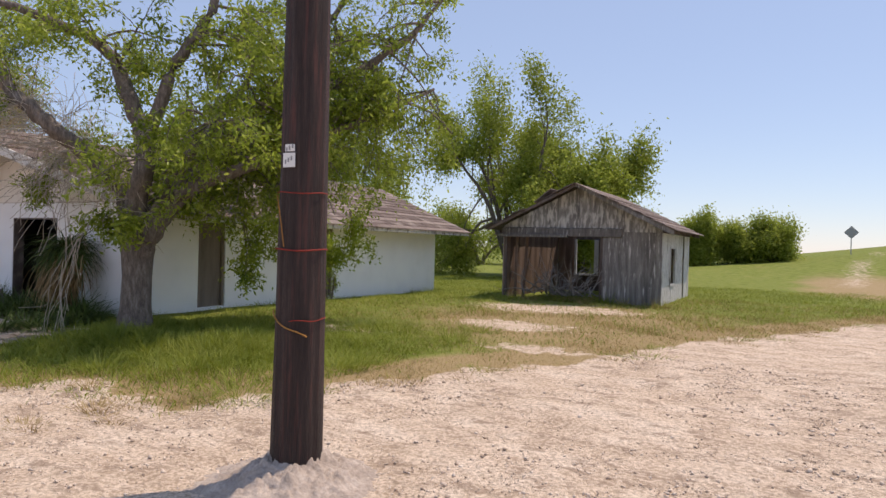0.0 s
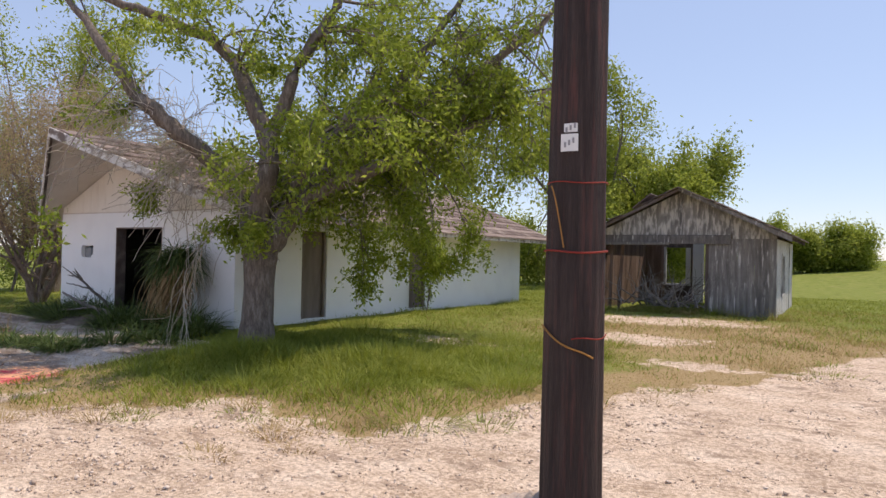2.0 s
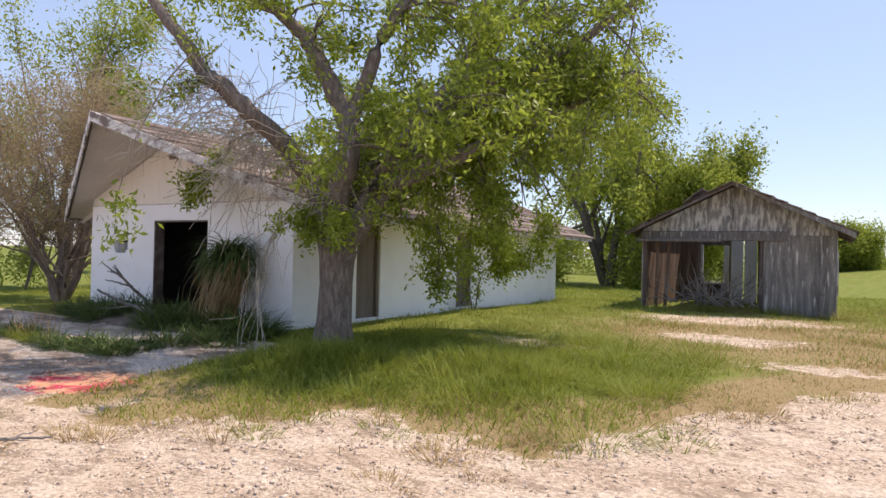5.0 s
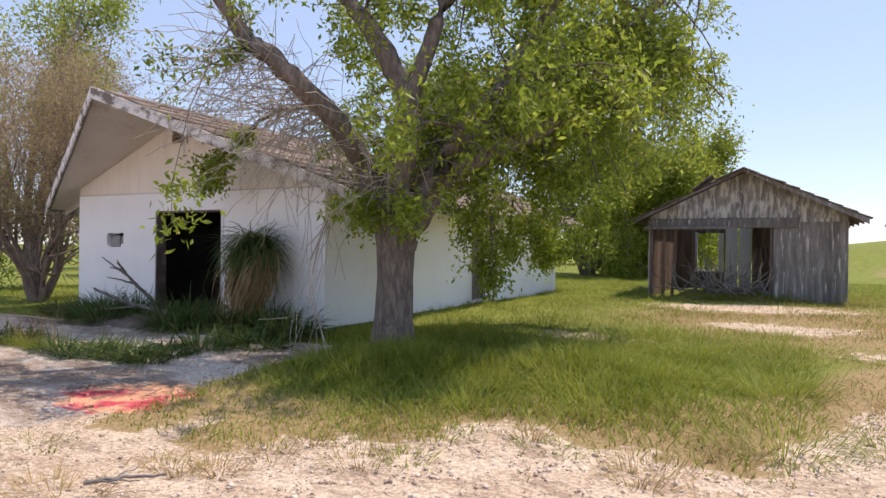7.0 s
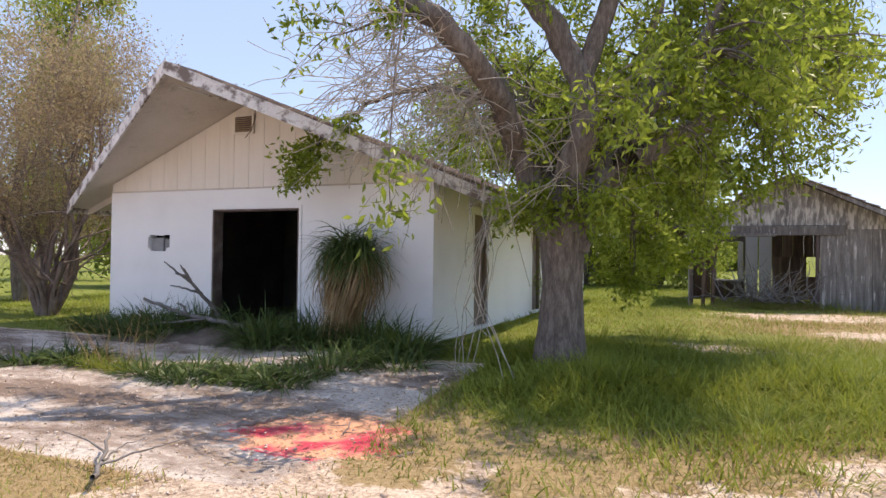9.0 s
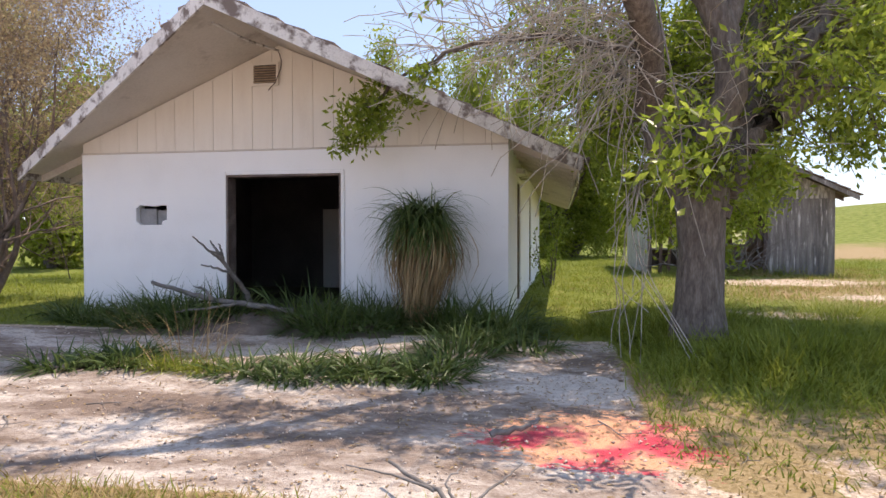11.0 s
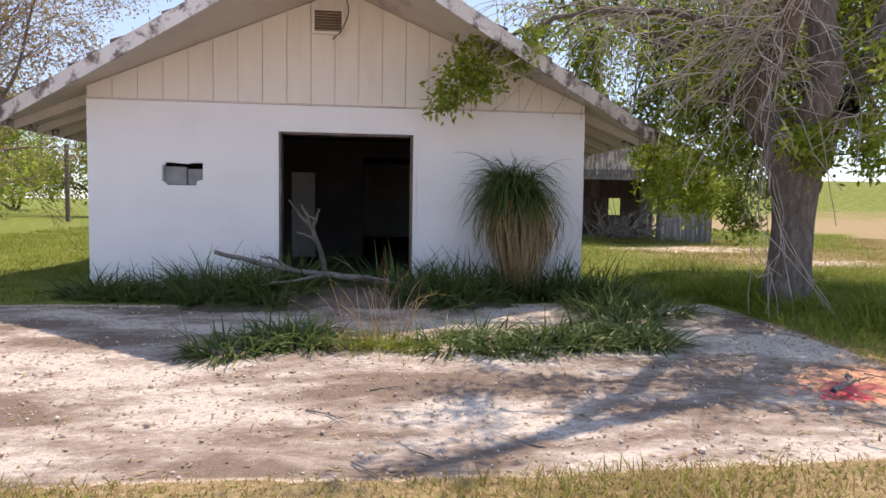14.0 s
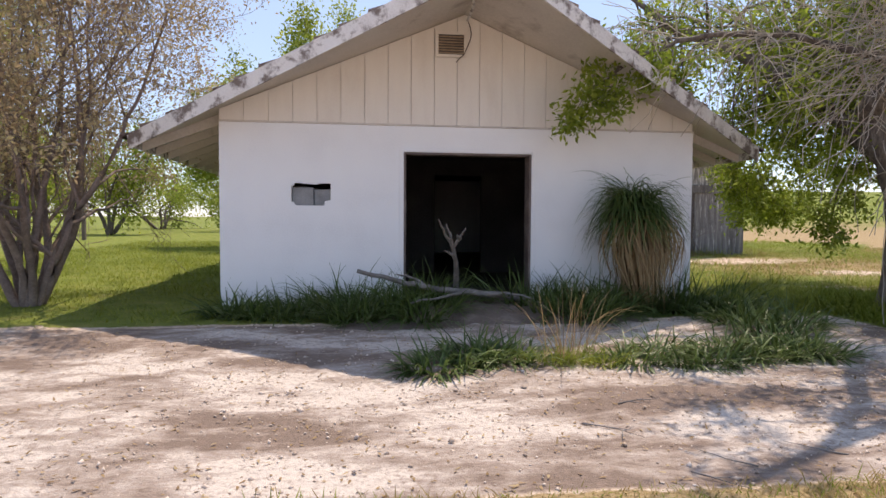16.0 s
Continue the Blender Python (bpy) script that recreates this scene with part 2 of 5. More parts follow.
    bp = n.new("ShaderNodeBump")
    bp.inputs["Strength"].default_value = 0.7
    bp.inputs["Distance"].default_value = 0.025
    hs = n.new("ShaderNodeMath")
    hs.operation = "ADD"
    ln.new(fine, hs.inputs[0])
    ln.new(noise_tex(7, 8, 0.7), hs.inputs[1])
    ln.new(hs.outputs[0], bp.inputs["Height"])
    ln.new(bp.outputs[0], b.inputs["Normal"])
    return m


M_GROUND = ground_material()

# ---- mesh helpers ----


def link_mesh(name, bm, material, parent=None, label="", smooth=False):
    me = bpy.data.meshes.new(name)
    bm.to_mesh(me)
    bm.free()
    me.materials.append(material)
    if smooth:
        me.polygons.foreach_set("use_smooth", [True] * len(me.polygons))
    ob = new(name, me)
    if parent is not None:
        ob.parent = parent
    if label:
        ob["label"] = label
    return ob


def part(name, bm, material, parent, label="", smooth=False):
    return link_mesh(name, bm, material, parent, label, smooth)


def array_part(name, verts, faces, material, parent=None, label="", smooth=False):
    """A mesh from numpy arrays: verts (n, 3), faces (m, 3 or 4)."""
    me = bpy.data.meshes.new(name)
    k = faces.shape[1]
    me.vertices.add(len(verts))
    me.vertices.foreach_set("co", np.asarray(verts, np.float32).ravel())
    me.loops.add(faces.size)
    me.loops.foreach_set("vertex_index", np.asarray(faces, np.int32).ravel())
    me.polygons.add(len(faces))
    me.polygons.foreach_set("loop_start", np.arange(0, faces.size, k, dtype=np.int32))
    me.polygons.foreach_set("loop_total", np.full(len(faces), k, np.int32))
    if smooth:
        me.polygons.foreach_set("use_smooth", np.ones(len(faces), bool))
    me.update(calc_edges=True)
    me.materials.append(material)
    ob = new(name, me)
    if parent is not None:
        ob.parent = parent
    if label:
        ob["label"] = label
    return ob


def box(bm, x0, x1, y0, y1, z0, z1, bevel=0.0, m=None):
    vs = bmesh.ops.create_cube(bm, size=1)["verts"]
    for v in vs:
        v.co = Vector((x0 + (v.co.x + 0.5) * (x1 - x0), y0 + (v.co.y + 0.5) * (y1 - y0), z0 + (v.co.z + 0.5) * (z1 - z0)))
        if m is not None:
            v.co = m @ v.co
    if bevel:
        es = list({e for v in vs for e in v.link_edges})
        bmesh.ops.bevel(bm, geom=es, offset=bevel, segments=1, affect="EDGES")
    return vs


def box_bm(*a, **k):
    bm = bmesh.new()
    box(bm, *a, **k)
    return bm


def prism(pts, y0, y1, axis="y"):
    """A flat outline (u, z) pushed from y0 to y1; axis x swaps the two."""
    bm = bmesh.new()
    put = (lambda u, w, d: (u, d, w)) if axis == "y" else (lambda u, w, d: (d, u, w))
    a = [bm.verts.new(put(u, w, y0)) for u, w in pts]
    b = [bm.verts.new(put(u, w, y1)) for u, w in pts]
    bm.faces.new(a)
    bm.faces.new(b[::-1])
    for i in range(len(pts)):
        j = (i + 1) % len(pts)
        bm.faces.new((a[j], a[i], b[i], b[j]))
    bmesh.ops.recalc_face_normals(bm, faces=bm.faces)
    return bm


def thing(name, label, category, at=(0, 0, 0), group="", kind=""):
    e = new(name)
    e.location = at
    e.empty_display_size = 0.2
    return tagged(e, label, category, group, kind)


def tube_arrays(lines, sides=6):
    """Tubes round polylines [(points, radii)], as one pair of arrays."""
    V, F, base = [], [], 0
    ang = np.arange(sides) * 2 * np.pi / sides
    for pts, rad in lines:
        p = np.array(pts, float)
        d = np.gradient(p, axis=0)
        d /= np.linalg.norm(d, axis=1)[:, None] + 1e-9
        ref = np.where(np.abs(d[:, 2:3]) < 0.9, [[0, 0, 1.0]], [[1.0, 0, 0]])
        u = np.cross(d, ref)
        u /= np.linalg.norm(u, axis=1)[:, None] + 1e-9
        w = np.cross(d, u)
        r = np.asarray(rad)[:, None, None]
        ring = p[:, None] + r * (np.cos(ang)[None, :, None] * u[:, None] + np.sin(ang)[None, :, None] * w[:, None])
        V.append(ring.reshape(-1, 3))
        k = len(p)
        i = np.arange(k - 1)[:, None] * sides
        j = np.arange(sides)[None]
        jn = (j + 1) % sides
        q = np.stack([i + j, i + jn, i + sides + jn, i + sides + j], -1).reshape(-1, 4) + base
        F.append(q)
        base += k * sides
    return np.concatenate(V), np.concatenate(F)


def smoothstep(a, b, x):
    t = np.clip((x - a) / (b - a), 0, 1)
    return t * t * (3 - 2 * t)


# ---- the ground ----
EDGE_X = [-40, 7.6, 7.9, 8.4, 9.0, 9.8, 10.4, 11.2, 12.3, 13.3, 14.4, 15.6, 16.7, 20.5, 26, 60]
EDGE_Y = [-3.7, -3.7, -4.9, -5.25, -5.3, -4.9, -4.0, -3.95, -4.15, -3.1, -1.5, 0.9, 3.6, 10.9, 17, 45]


def ground_z(x, y):
    x, y = np.asarray(x, float), np.asarray(y, float)
    east = smoothstep(7, 12, x)
    z = -smoothstep(-1.0, -5.0, y) * (0.13 - 0.06 * east)
    z = z + 0.10 * smoothstep(9, 18, x) * smoothstep(-5, -9, y) - 0.03 * smoothstep(4, 0, x) * smoothstep(-4, -8, y)
    z = z - 0.06 * smoothstep(6, 11, y) * smoothstep(20, 6, x)
    bank = 5.2 * smoothstep(36, 76, y + 0.05 * x) * (0.12 + 0.88 * smoothstep(6, 52, x)) * smoothstep(2, 14, x)
    z = z + bank + 0.02 * np.sin(x * 1.7 + y) * np.cos(y * 1.3 - x * 0.6)
    return z


def blob(x, y, cx, cy, rx, ry):
    return np.exp(-(((x - cx) / rx) ** 2 + ((y - cy) / ry) ** 2))


def dirt_mask(x, y):
    yb = np.interp(x, EDGE_X, EDGE_Y)
    wob = 0.25 * np.sin(x * 2.3) + 0.2 * np.sin(x * 5.1 + 1.3) + 0.18 * np.sin(y * 4.3 + x * 1.7)
    d = smoothstep(0.9, -0.9, y - yb - wob)
    strip = smoothstep(-5.55, -5.75, y) * smoothstep(-6.6, -6.3, y) * smoothstep(7.4, 6.3, x)
    d = d * (1 - 0.95 * strip)
    bed = smoothstep(7.8, 7.5, x) * smoothstep(-3.0, -2.0, x) * smoothstep(-1.0, -1.4, y) * smoothstep(-4.6, -4.2, y)
    d = np.maximum(d, bed)
    spots = 0.85 * blob(x, y, 13.2, 4.3, 1.7, 1.0) + 0.95 * blob(x, y, 12.6, 8.8, 2.6, 1.7) + 0.8 * blob(x, y, 10.6, 1.6, 1.3, 0.7) + 0.7 * blob(x, y, 14.8, 1.4, 1.4, 0.5)
    track = blob(x - np.interp(y, [10, 30, 60, 90], [22, 21, 24, 34]), y * 0, 0, 0, 1.5, 1) * smoothstep(24, 34, y) * smoothstep(85, 60, y)
    return np.clip(np.maximum(d, np.maximum(spots, 0.5 * track)), 0, 1)


def pad_mask(x, y):
    return smoothstep(7.9, 7.4, x) * smoothstep(-6.0, -4.5, x) * smoothstep(-5.75, -5.5, y) * smoothstep(-1.2, -1.5, y)


def dry_mask(x, y):
    yb = np.interp(x, EDGE_X, EDGE_Y)
    v = 0.95 * smoothstep(3.0, 0.6, y - yb) + 0.75 * blob(x, y, 13, 6, 4.0, 4.5) + 0.30 * smoothstep(10, 16, x)
    far = smoothstep(16, 24, y) * smoothstep(48, 38, y) * smoothstep(16, 21, x)
    lush = blob(x, y, 10.3, -1.2, 2.0, 1.3)
    return np.clip(np.maximum(v - 0.9 * lush, 0.75 * far), 0, 1)


def build_ground():
    def axis(lo, hi, step, out):
        core = np.arange(lo, hi, step)
        left = lo - np.geomspace(step * 2, out, 45)[::-1]
        right = hi + np.geomspace(step, out, 45)
        return np.concatenate([left, core, right])
    xs, ys = axis(-6, 26, 0.12, 1600), axis(-14, 14, 0.12, 1600)
    X, Y = np.meshgrid(xs, ys)
    Z = ground_z(X, Y)
    near = (np.abs(X - 10) < 18) & (np.abs(Y) < 15)
    rng = np.random.default_rng(3)
    clods = np.maximum(0, np.sin(X * 3.1 + 2 * np.sin(Y * 2.3)) * np.sin(Y * 4.7 + 2 * np.sin(X * 1.9)))
    Z = Z + near * (rng.normal(0, 0.006, X.shape) + 0.035 * clods * smoothstep(12, 15, X) * smoothstep(-5, -2, Y)) * dirt_mask(X, Y)
    V = np.stack([X, Y, Z], -1).reshape(-1, 3)
    nx, ny = len(xs), len(ys)
    i, j = np.meshgrid(np.arange(nx - 1), np.arange(ny - 1))
    a = (j * nx + i).ravel()
    F = np.stack([a, a + 1, a + nx + 1, a + nx], -1)
    ob = array_part("ground", V, F, M_GROUND, smooth=True)
    x, y = V[:, 0], V[:, 1]
    masks = {"dirt": dirt_mask(x, y), "dry": dry_mask(x, y), "pad": pad_mask(x, y),
             "paint": np.clip(1.15 * blob(x, y, 7.3, -4.45, 0.75, 0.62) + 0.1 * blob(x, y, 7.3, -4.45, 1.3, 0.9), 0, 1)}
    for key, vals in masks.items():
        at = ob.data.attributes.new(key, "FLOAT", "POINT")
        at.data.foreach_set("value", np.asarray(vals, np.float32))
    tagged(ob, "pale caliche drive and rough grass with red and orange paint", "ground", kind="structure")


build_ground()

# ---- the white house ----
HW, HL, TH = 6.4, 13.05, 0.2
RX, RZ, PITCH = 3.15, 3.98, 0.419      # ridge, and fall of the roof a metre
EAVE = 4.2                            # half span with overhang
PROW, BACK = -1.92, 14.0
DX0, DX1, DZ = 2.34, 4.07, 2.05
TRIM = 2.39


def roof_z(x):
    return RZ - PITCH * abs(x - RX)


def build_house():
    h = thing("house", "abandoned white block house with a peeling gabled roof and no door", "house")
    # front wall round the doorway and the broken hole
    hx0, hx1, hz0, hz1 = 0.89, 1.39, 1.34, 1.63
    wf = part("wall", box_bm(0, hx0, 0, TH, -0.3, TRIM), M_WALL, h, "white painted block front wall")
    for x0, x1, z0, z1 in ((hx1, DX0, -0.3, TRIM), (hx0, hx1, -0.3, hz0), (hx0, hx1, hz1, TRIM), (DX1, HW, -0.3, TRIM), (DX0, DX1, DZ, TRIM)):
        part("wall_section", box_bm(x0, x1, 0, TH, z0, z1), M_WALL, wf)
    for cx, cz, sx, sz in ((0.89, 1.63, 0.05, 0.04), (1.39, 1.34, 0.09, 0.08), (0.89, 1.34, 0.06, 0.05), (1.15, 1.63, 0.12, 0.02)):
        bm = prism([(cx - sx, cz - sz * 0.4), (cx + sx * 0.5, cz - sz), (cx + sx, cz), (cx + sx * 0.3, cz + sz), (cx - sx * 0.8, cz + sz * 0.7)], 0.002, 0.06)
        part("shard", bm, M_WALL, wf)
    part("bare_block", box_bm(hx0 + 0.001, hx0 + 0.28, 0.08, TH - 0.01, hz0, hz1 - 0.05, 0.012), M_BLOCK, wf, "bare grey block in the hole")
    part("bare_block", box_bm(hx0 + 0.285, hx1 - 0.001, 0.10, TH - 0.01, hz0, hz1 - 0.075, 0.012), M_BLOCK, wf)
    # side and back walls
    top = roof_z(HW) - 0.10
    ws = part("wall", box_bm(HW - TH, HW, TH, 1.85, -0.3, top), M_WALL, h, "white painted side wall with two doorways")
    for y0, y1, z0, z1 in ((2.66, 6.0, -0.3, top), (6.82, HL, -0.3, top), (1.85, 2.66, 2.06, top), (1.85, 2.66, -0.3, 0.08), (6.0, 6.82, 2.06, top), (6.0, 6.82, -0.3, 0.08)):
        part("wall_section", box_bm(HW - TH, HW, y0, y1, z0, z1), M_WALL, ws)
    part("wall", box_bm(0, TH, TH, HL, -0.3, top), M_WALL, h)
    part("wall", prism([(TH, -0.3), (HW - TH, -0.3), (HW - TH, top), (RX, RZ - 0.16), (TH, top)], HL - TH, HL), M_WALL, h)
    for y0, y1 in ((1.85, 2.66), (6.0, 6.82)):
        d = part("boarded_door", box_bm(HW - 0.14, HW - 0.09, y0 + 0.001, y1 - 0.001, 0.081, 2.059), M_BROWN, h, "brown weathered panel closing a doorway")
        for k in range(2):
            yy = y0 + (0.02, y1 - y0 - 0.08)[k]
            part("jamb", box_bm(HW - 0.09, HW - 0.02, yy, yy + 0.06, 0.082, 2.058, 0.004), M_BROWN, d)
    part("lintel", box_bm(HW - 0.02, HW + 0.14, 1.55, 2.85, 2.14, 2.22, 0.008), M_FASCIA, h, "pale peeling ledge over a doorway")
    # gable of tongue boards
    x = 0.0
    step = HW / 21
    for k in range(21):
        a, b = x + 0.003, x + step - 0.003
        pts = [(a, TRIM + 0.025), (b, TRIM + 0.025), (b, roof_z(b) - 0.11), (a, roof_z(a) - 0.11)]
        if a < RX < b:
            pts.insert(3, (RX, RZ - 0.11))
        part("gable_board", prism(pts, 0.015, 0.06), M_GABLE, h)
        x += step
    part("gable_backing", prism([(0, TRIM), (HW, TRIM), (HW, roof_z(HW) - 0.12), (RX, RZ - 0.12), (0, roof_z(0) - 0.12)], 0.062, 0.12), M_GABLE, h)
    part("drip_strip", box_bm(-0.005, HW + 0.005, -0.018, 0.03, TRIM + 0.001, TRIM + 0.024, 0.003), M_SOFFIT, h)
    # vent
    v = part("vent", box_bm(2.77, 3.15, -0.01, 0.014, 3.31, 3.62), M_INNER, h, "rusty louvred vent")
    for a in ((2.755, 2.79, 3.30, 3.63), (3.13, 3.165, 3.30, 3.63), (2.79, 3.13, 3.595, 3.63), (2.79, 3.13, 3.30, 3.335)):
        part("vent_frame", box_bm(a[0], a[1], -0.035, -0.011, a[2], a[3]), M_GABLE, v)
    for k in range(7):
        z = 3.345 + k * 0.035
        bm = box_bm(2.79, 3.13, -0.015, 0.015, -0.004, 0.004, m=pose(0, -0.03, z + 0.01, 40))
        part("slat", bm, M_VENT, v)
    # roof: two slabs with a prow at the front
    for s in (-1, 1):
        ex = RX + s * EAVE
        ez = roof_z(ex)
        for nm, dz0, dz1, m, inset in (("roof_deck", -0.10, -0.06, M_SOFFIT, 0.06), ("roof_cover", -0.058, -0.02, M_SHINGLE, 0.0)):
            bm = bmesh.new()
            lo, hi = [], []
            for px, py, pz in ((RX, PROW + inset, RZ), (ex - s * inset, -0.05 + inset, ez + inset * PITCH), (ex - s * inset, BACK, ez + inset * PITCH), (RX, BACK, RZ)):
                lo.append(bm.verts.new((px, py, pz + dz0)))
                hi.append(bm.verts.new((px, py, pz + dz1)))
            bm.faces.new(lo)
            bm.faces.new(hi[::-1])
            for i in range(4):
                bm.faces.new((lo[i], hi[i], hi[(i + 1) % 4], lo[(i + 1) % 4]))
            bmesh.ops.recalc_face_normals(bm, faces=bm.faces)
            rp = part(nm, bm, m, h, "weathered roof covering" if m is M_SHINGLE else "")
        # shingle courses, staggered butts
        rng = random.Random(7 + s)
        n = 14
        for k in range(n):
            u0, u1 = k / n, (k + 1) / n
            xa, xb = RX + s * EAVE * u0, RX + s * EAVE * (u1 + 0.03)
            y = PROW + 1.87 * u1 + 0.01
            for q in range(9):
                ye = y + (BACK - y) / 9
                if q == 8:
                    ye = BACK
                if rng.random() < 0.9 or q > 3:
                    bm = bmesh.new()
                    t = 0.010 + rng.random() * 0.008
                    jig = rng.uniform(-0.02, 0.02)
                    vs = [bm.verts.new((px, py, roof_z(px) + pz)) for px, py, pz in (
                        (xa, y, -0.016), (xb + jig, y, t), (xb + jig, ye - 0.01, t), (xa, ye - 0.01, -0.016),
                        (xb + jig, y, -0.018), (xb + jig, ye - 0.01, -0.018))]
                    bm.faces.new(vs[:4])
                    bm.faces.new((vs[1], vs[4], vs[5], vs[2]))
                    bm.faces.new((vs[0], vs[4], vs[1]))
                    part("shingle", bm, M_SHINGLE, rp)
                y = ye
        # rake fascia along the prow, eave fascia, rafters
        a, b = Vector((RX, PROW, RZ - 0.02)), Vector((ex, -0.05, ez - 0.02))
        bm = bmesh.new()
        c = [a, b, b - Vector((0, 0, 0.19)), a - Vector((0, 0, 0.19))]
        f0 = [bm.verts.new(p) for p in c]
        f1 = [bm.verts.new(p + Vector((0, -0.035, 0))) for p in c]
        bm.faces.new(f0)
        bm.faces.new(f1[::-1])
        for i in range(4):
            bm.faces.new((f0[i], f1[i], f1[(i + 1) % 4], f0[(i + 1) % 4]))
        bmesh.ops.recalc_face_normals(bm, faces=bm.faces)
        part("fascia", bm, M_FASCIA, h, "peeling white fascia board")
        fx0, fx1 = sorted((ex - s * 0.005, ex + s * 0.03))
        part("fascia", box_bm(fx0, fx1, -0.04, BACK, ez - 0.17, ez - 0.02, 0.004), M_FASCIA, h)
        y = 0.35
        while y < BACK:
            xi = (0.0 if s < 0 else HW)
            pts = [(xi, roof_z(xi) - 0.101), (ex - s * 0.03, ez - 0.101 + 0.013), (ex - s * 0.03, ez - 0.19), (xi, roof_z(xi) - 0.24)]
            part("rafter", prism(pts, y, y + 0.05), M_SOFFIT, h)
            y += 0.61
    k = np.linspace(0, 1, 16)
    V, F = tube_arrays([(np.stack([3.17 + 0.05 * np.sin(5 * k) - 0.1 * (k > 0.8) * (k - 0.8) * 5, -0.05 + 0 * k, 3.78 - 0.55 * k], 1), np.full(16, 0.007))], 5)
    array_part("cable", V, F, M_FRAME, h, "loose cable hanging by the vent")
    V, F = tube_arrays([([(3.0, -1.5, 3.72), (3.1, -0.8, 3.70), (3.17, -0.05, 3.78)], [0.018] * 3)], 6)
    array_part("conduit", V, F, M_FASCIA, h, "thin conduit under the gable")
    # door frame
    f = part("door_frame", box_bm(DX0 + 0.001, DX0 + 0.03, -0.012, TH + 0.02, -0.05, DZ - 0.001, 0.004), M_FRAME, h, "worn dark wooden door frame")
    part("jamb", box_bm(DX1 - 0.03, DX1 - 0.001, -0.012, TH + 0.02, -0.05, DZ - 0.001, 0.004), M_FRAME, f)
    part("head", box_bm(DX0 + 0.031, DX1 - 0.031, -0.012, TH + 0.02, DZ - 0.03, DZ - 0.001, 0.004), M_FRAME, f)
    for a in ((DX0 - 0.05, DX0 - 0.001, -0.05, DZ + 0.05), (DX1 + 0.001, DX1 + 0.05, -0.05, DZ + 0.05), (DX0, DX1, DZ + 0.002, DZ + 0.05)):
        part("casing", box_bm(a[0], a[1], -0.02, -0.001, a[2], a[3], 0.003), M_WALL, f)
    # inside: floor, ceiling, linings and partitions all in one dark colour
    part("floor_slab", box_bm(TH, HW - TH, 0.0, HL - TH, -0.3, 0.03), M_INNER, h, "dark floor")
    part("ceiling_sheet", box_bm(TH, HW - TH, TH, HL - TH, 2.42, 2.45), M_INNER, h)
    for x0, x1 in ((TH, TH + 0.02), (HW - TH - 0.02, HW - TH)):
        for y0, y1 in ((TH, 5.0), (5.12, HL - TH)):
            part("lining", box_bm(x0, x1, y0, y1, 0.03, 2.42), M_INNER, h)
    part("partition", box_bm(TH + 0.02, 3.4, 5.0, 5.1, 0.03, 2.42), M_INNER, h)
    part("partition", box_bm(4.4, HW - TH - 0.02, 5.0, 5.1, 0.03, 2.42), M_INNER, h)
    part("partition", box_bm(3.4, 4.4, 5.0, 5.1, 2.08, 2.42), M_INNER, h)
    return h


house = build_house()
panel = link_mesh("loose_panel", box_bm(1.95, 2.42, 4.9, 4.94, 0.031, 1.75, 0.006), M_PANEL)
tagged(panel, "pale narrow panel leaning inside the dark room", "panel")

# ---- the grey shed ----
SX0, SX1, SY0, SY1 = 9.72, 14.93, 11.9, 17.7
SRX, SRZ, SEZ = 12.35, 3.72, 2.28
SZB = -0.15


def shed_roof(x):
    return SRZ - (SRZ - SEZ) * abs(x - SRX) / 3.0


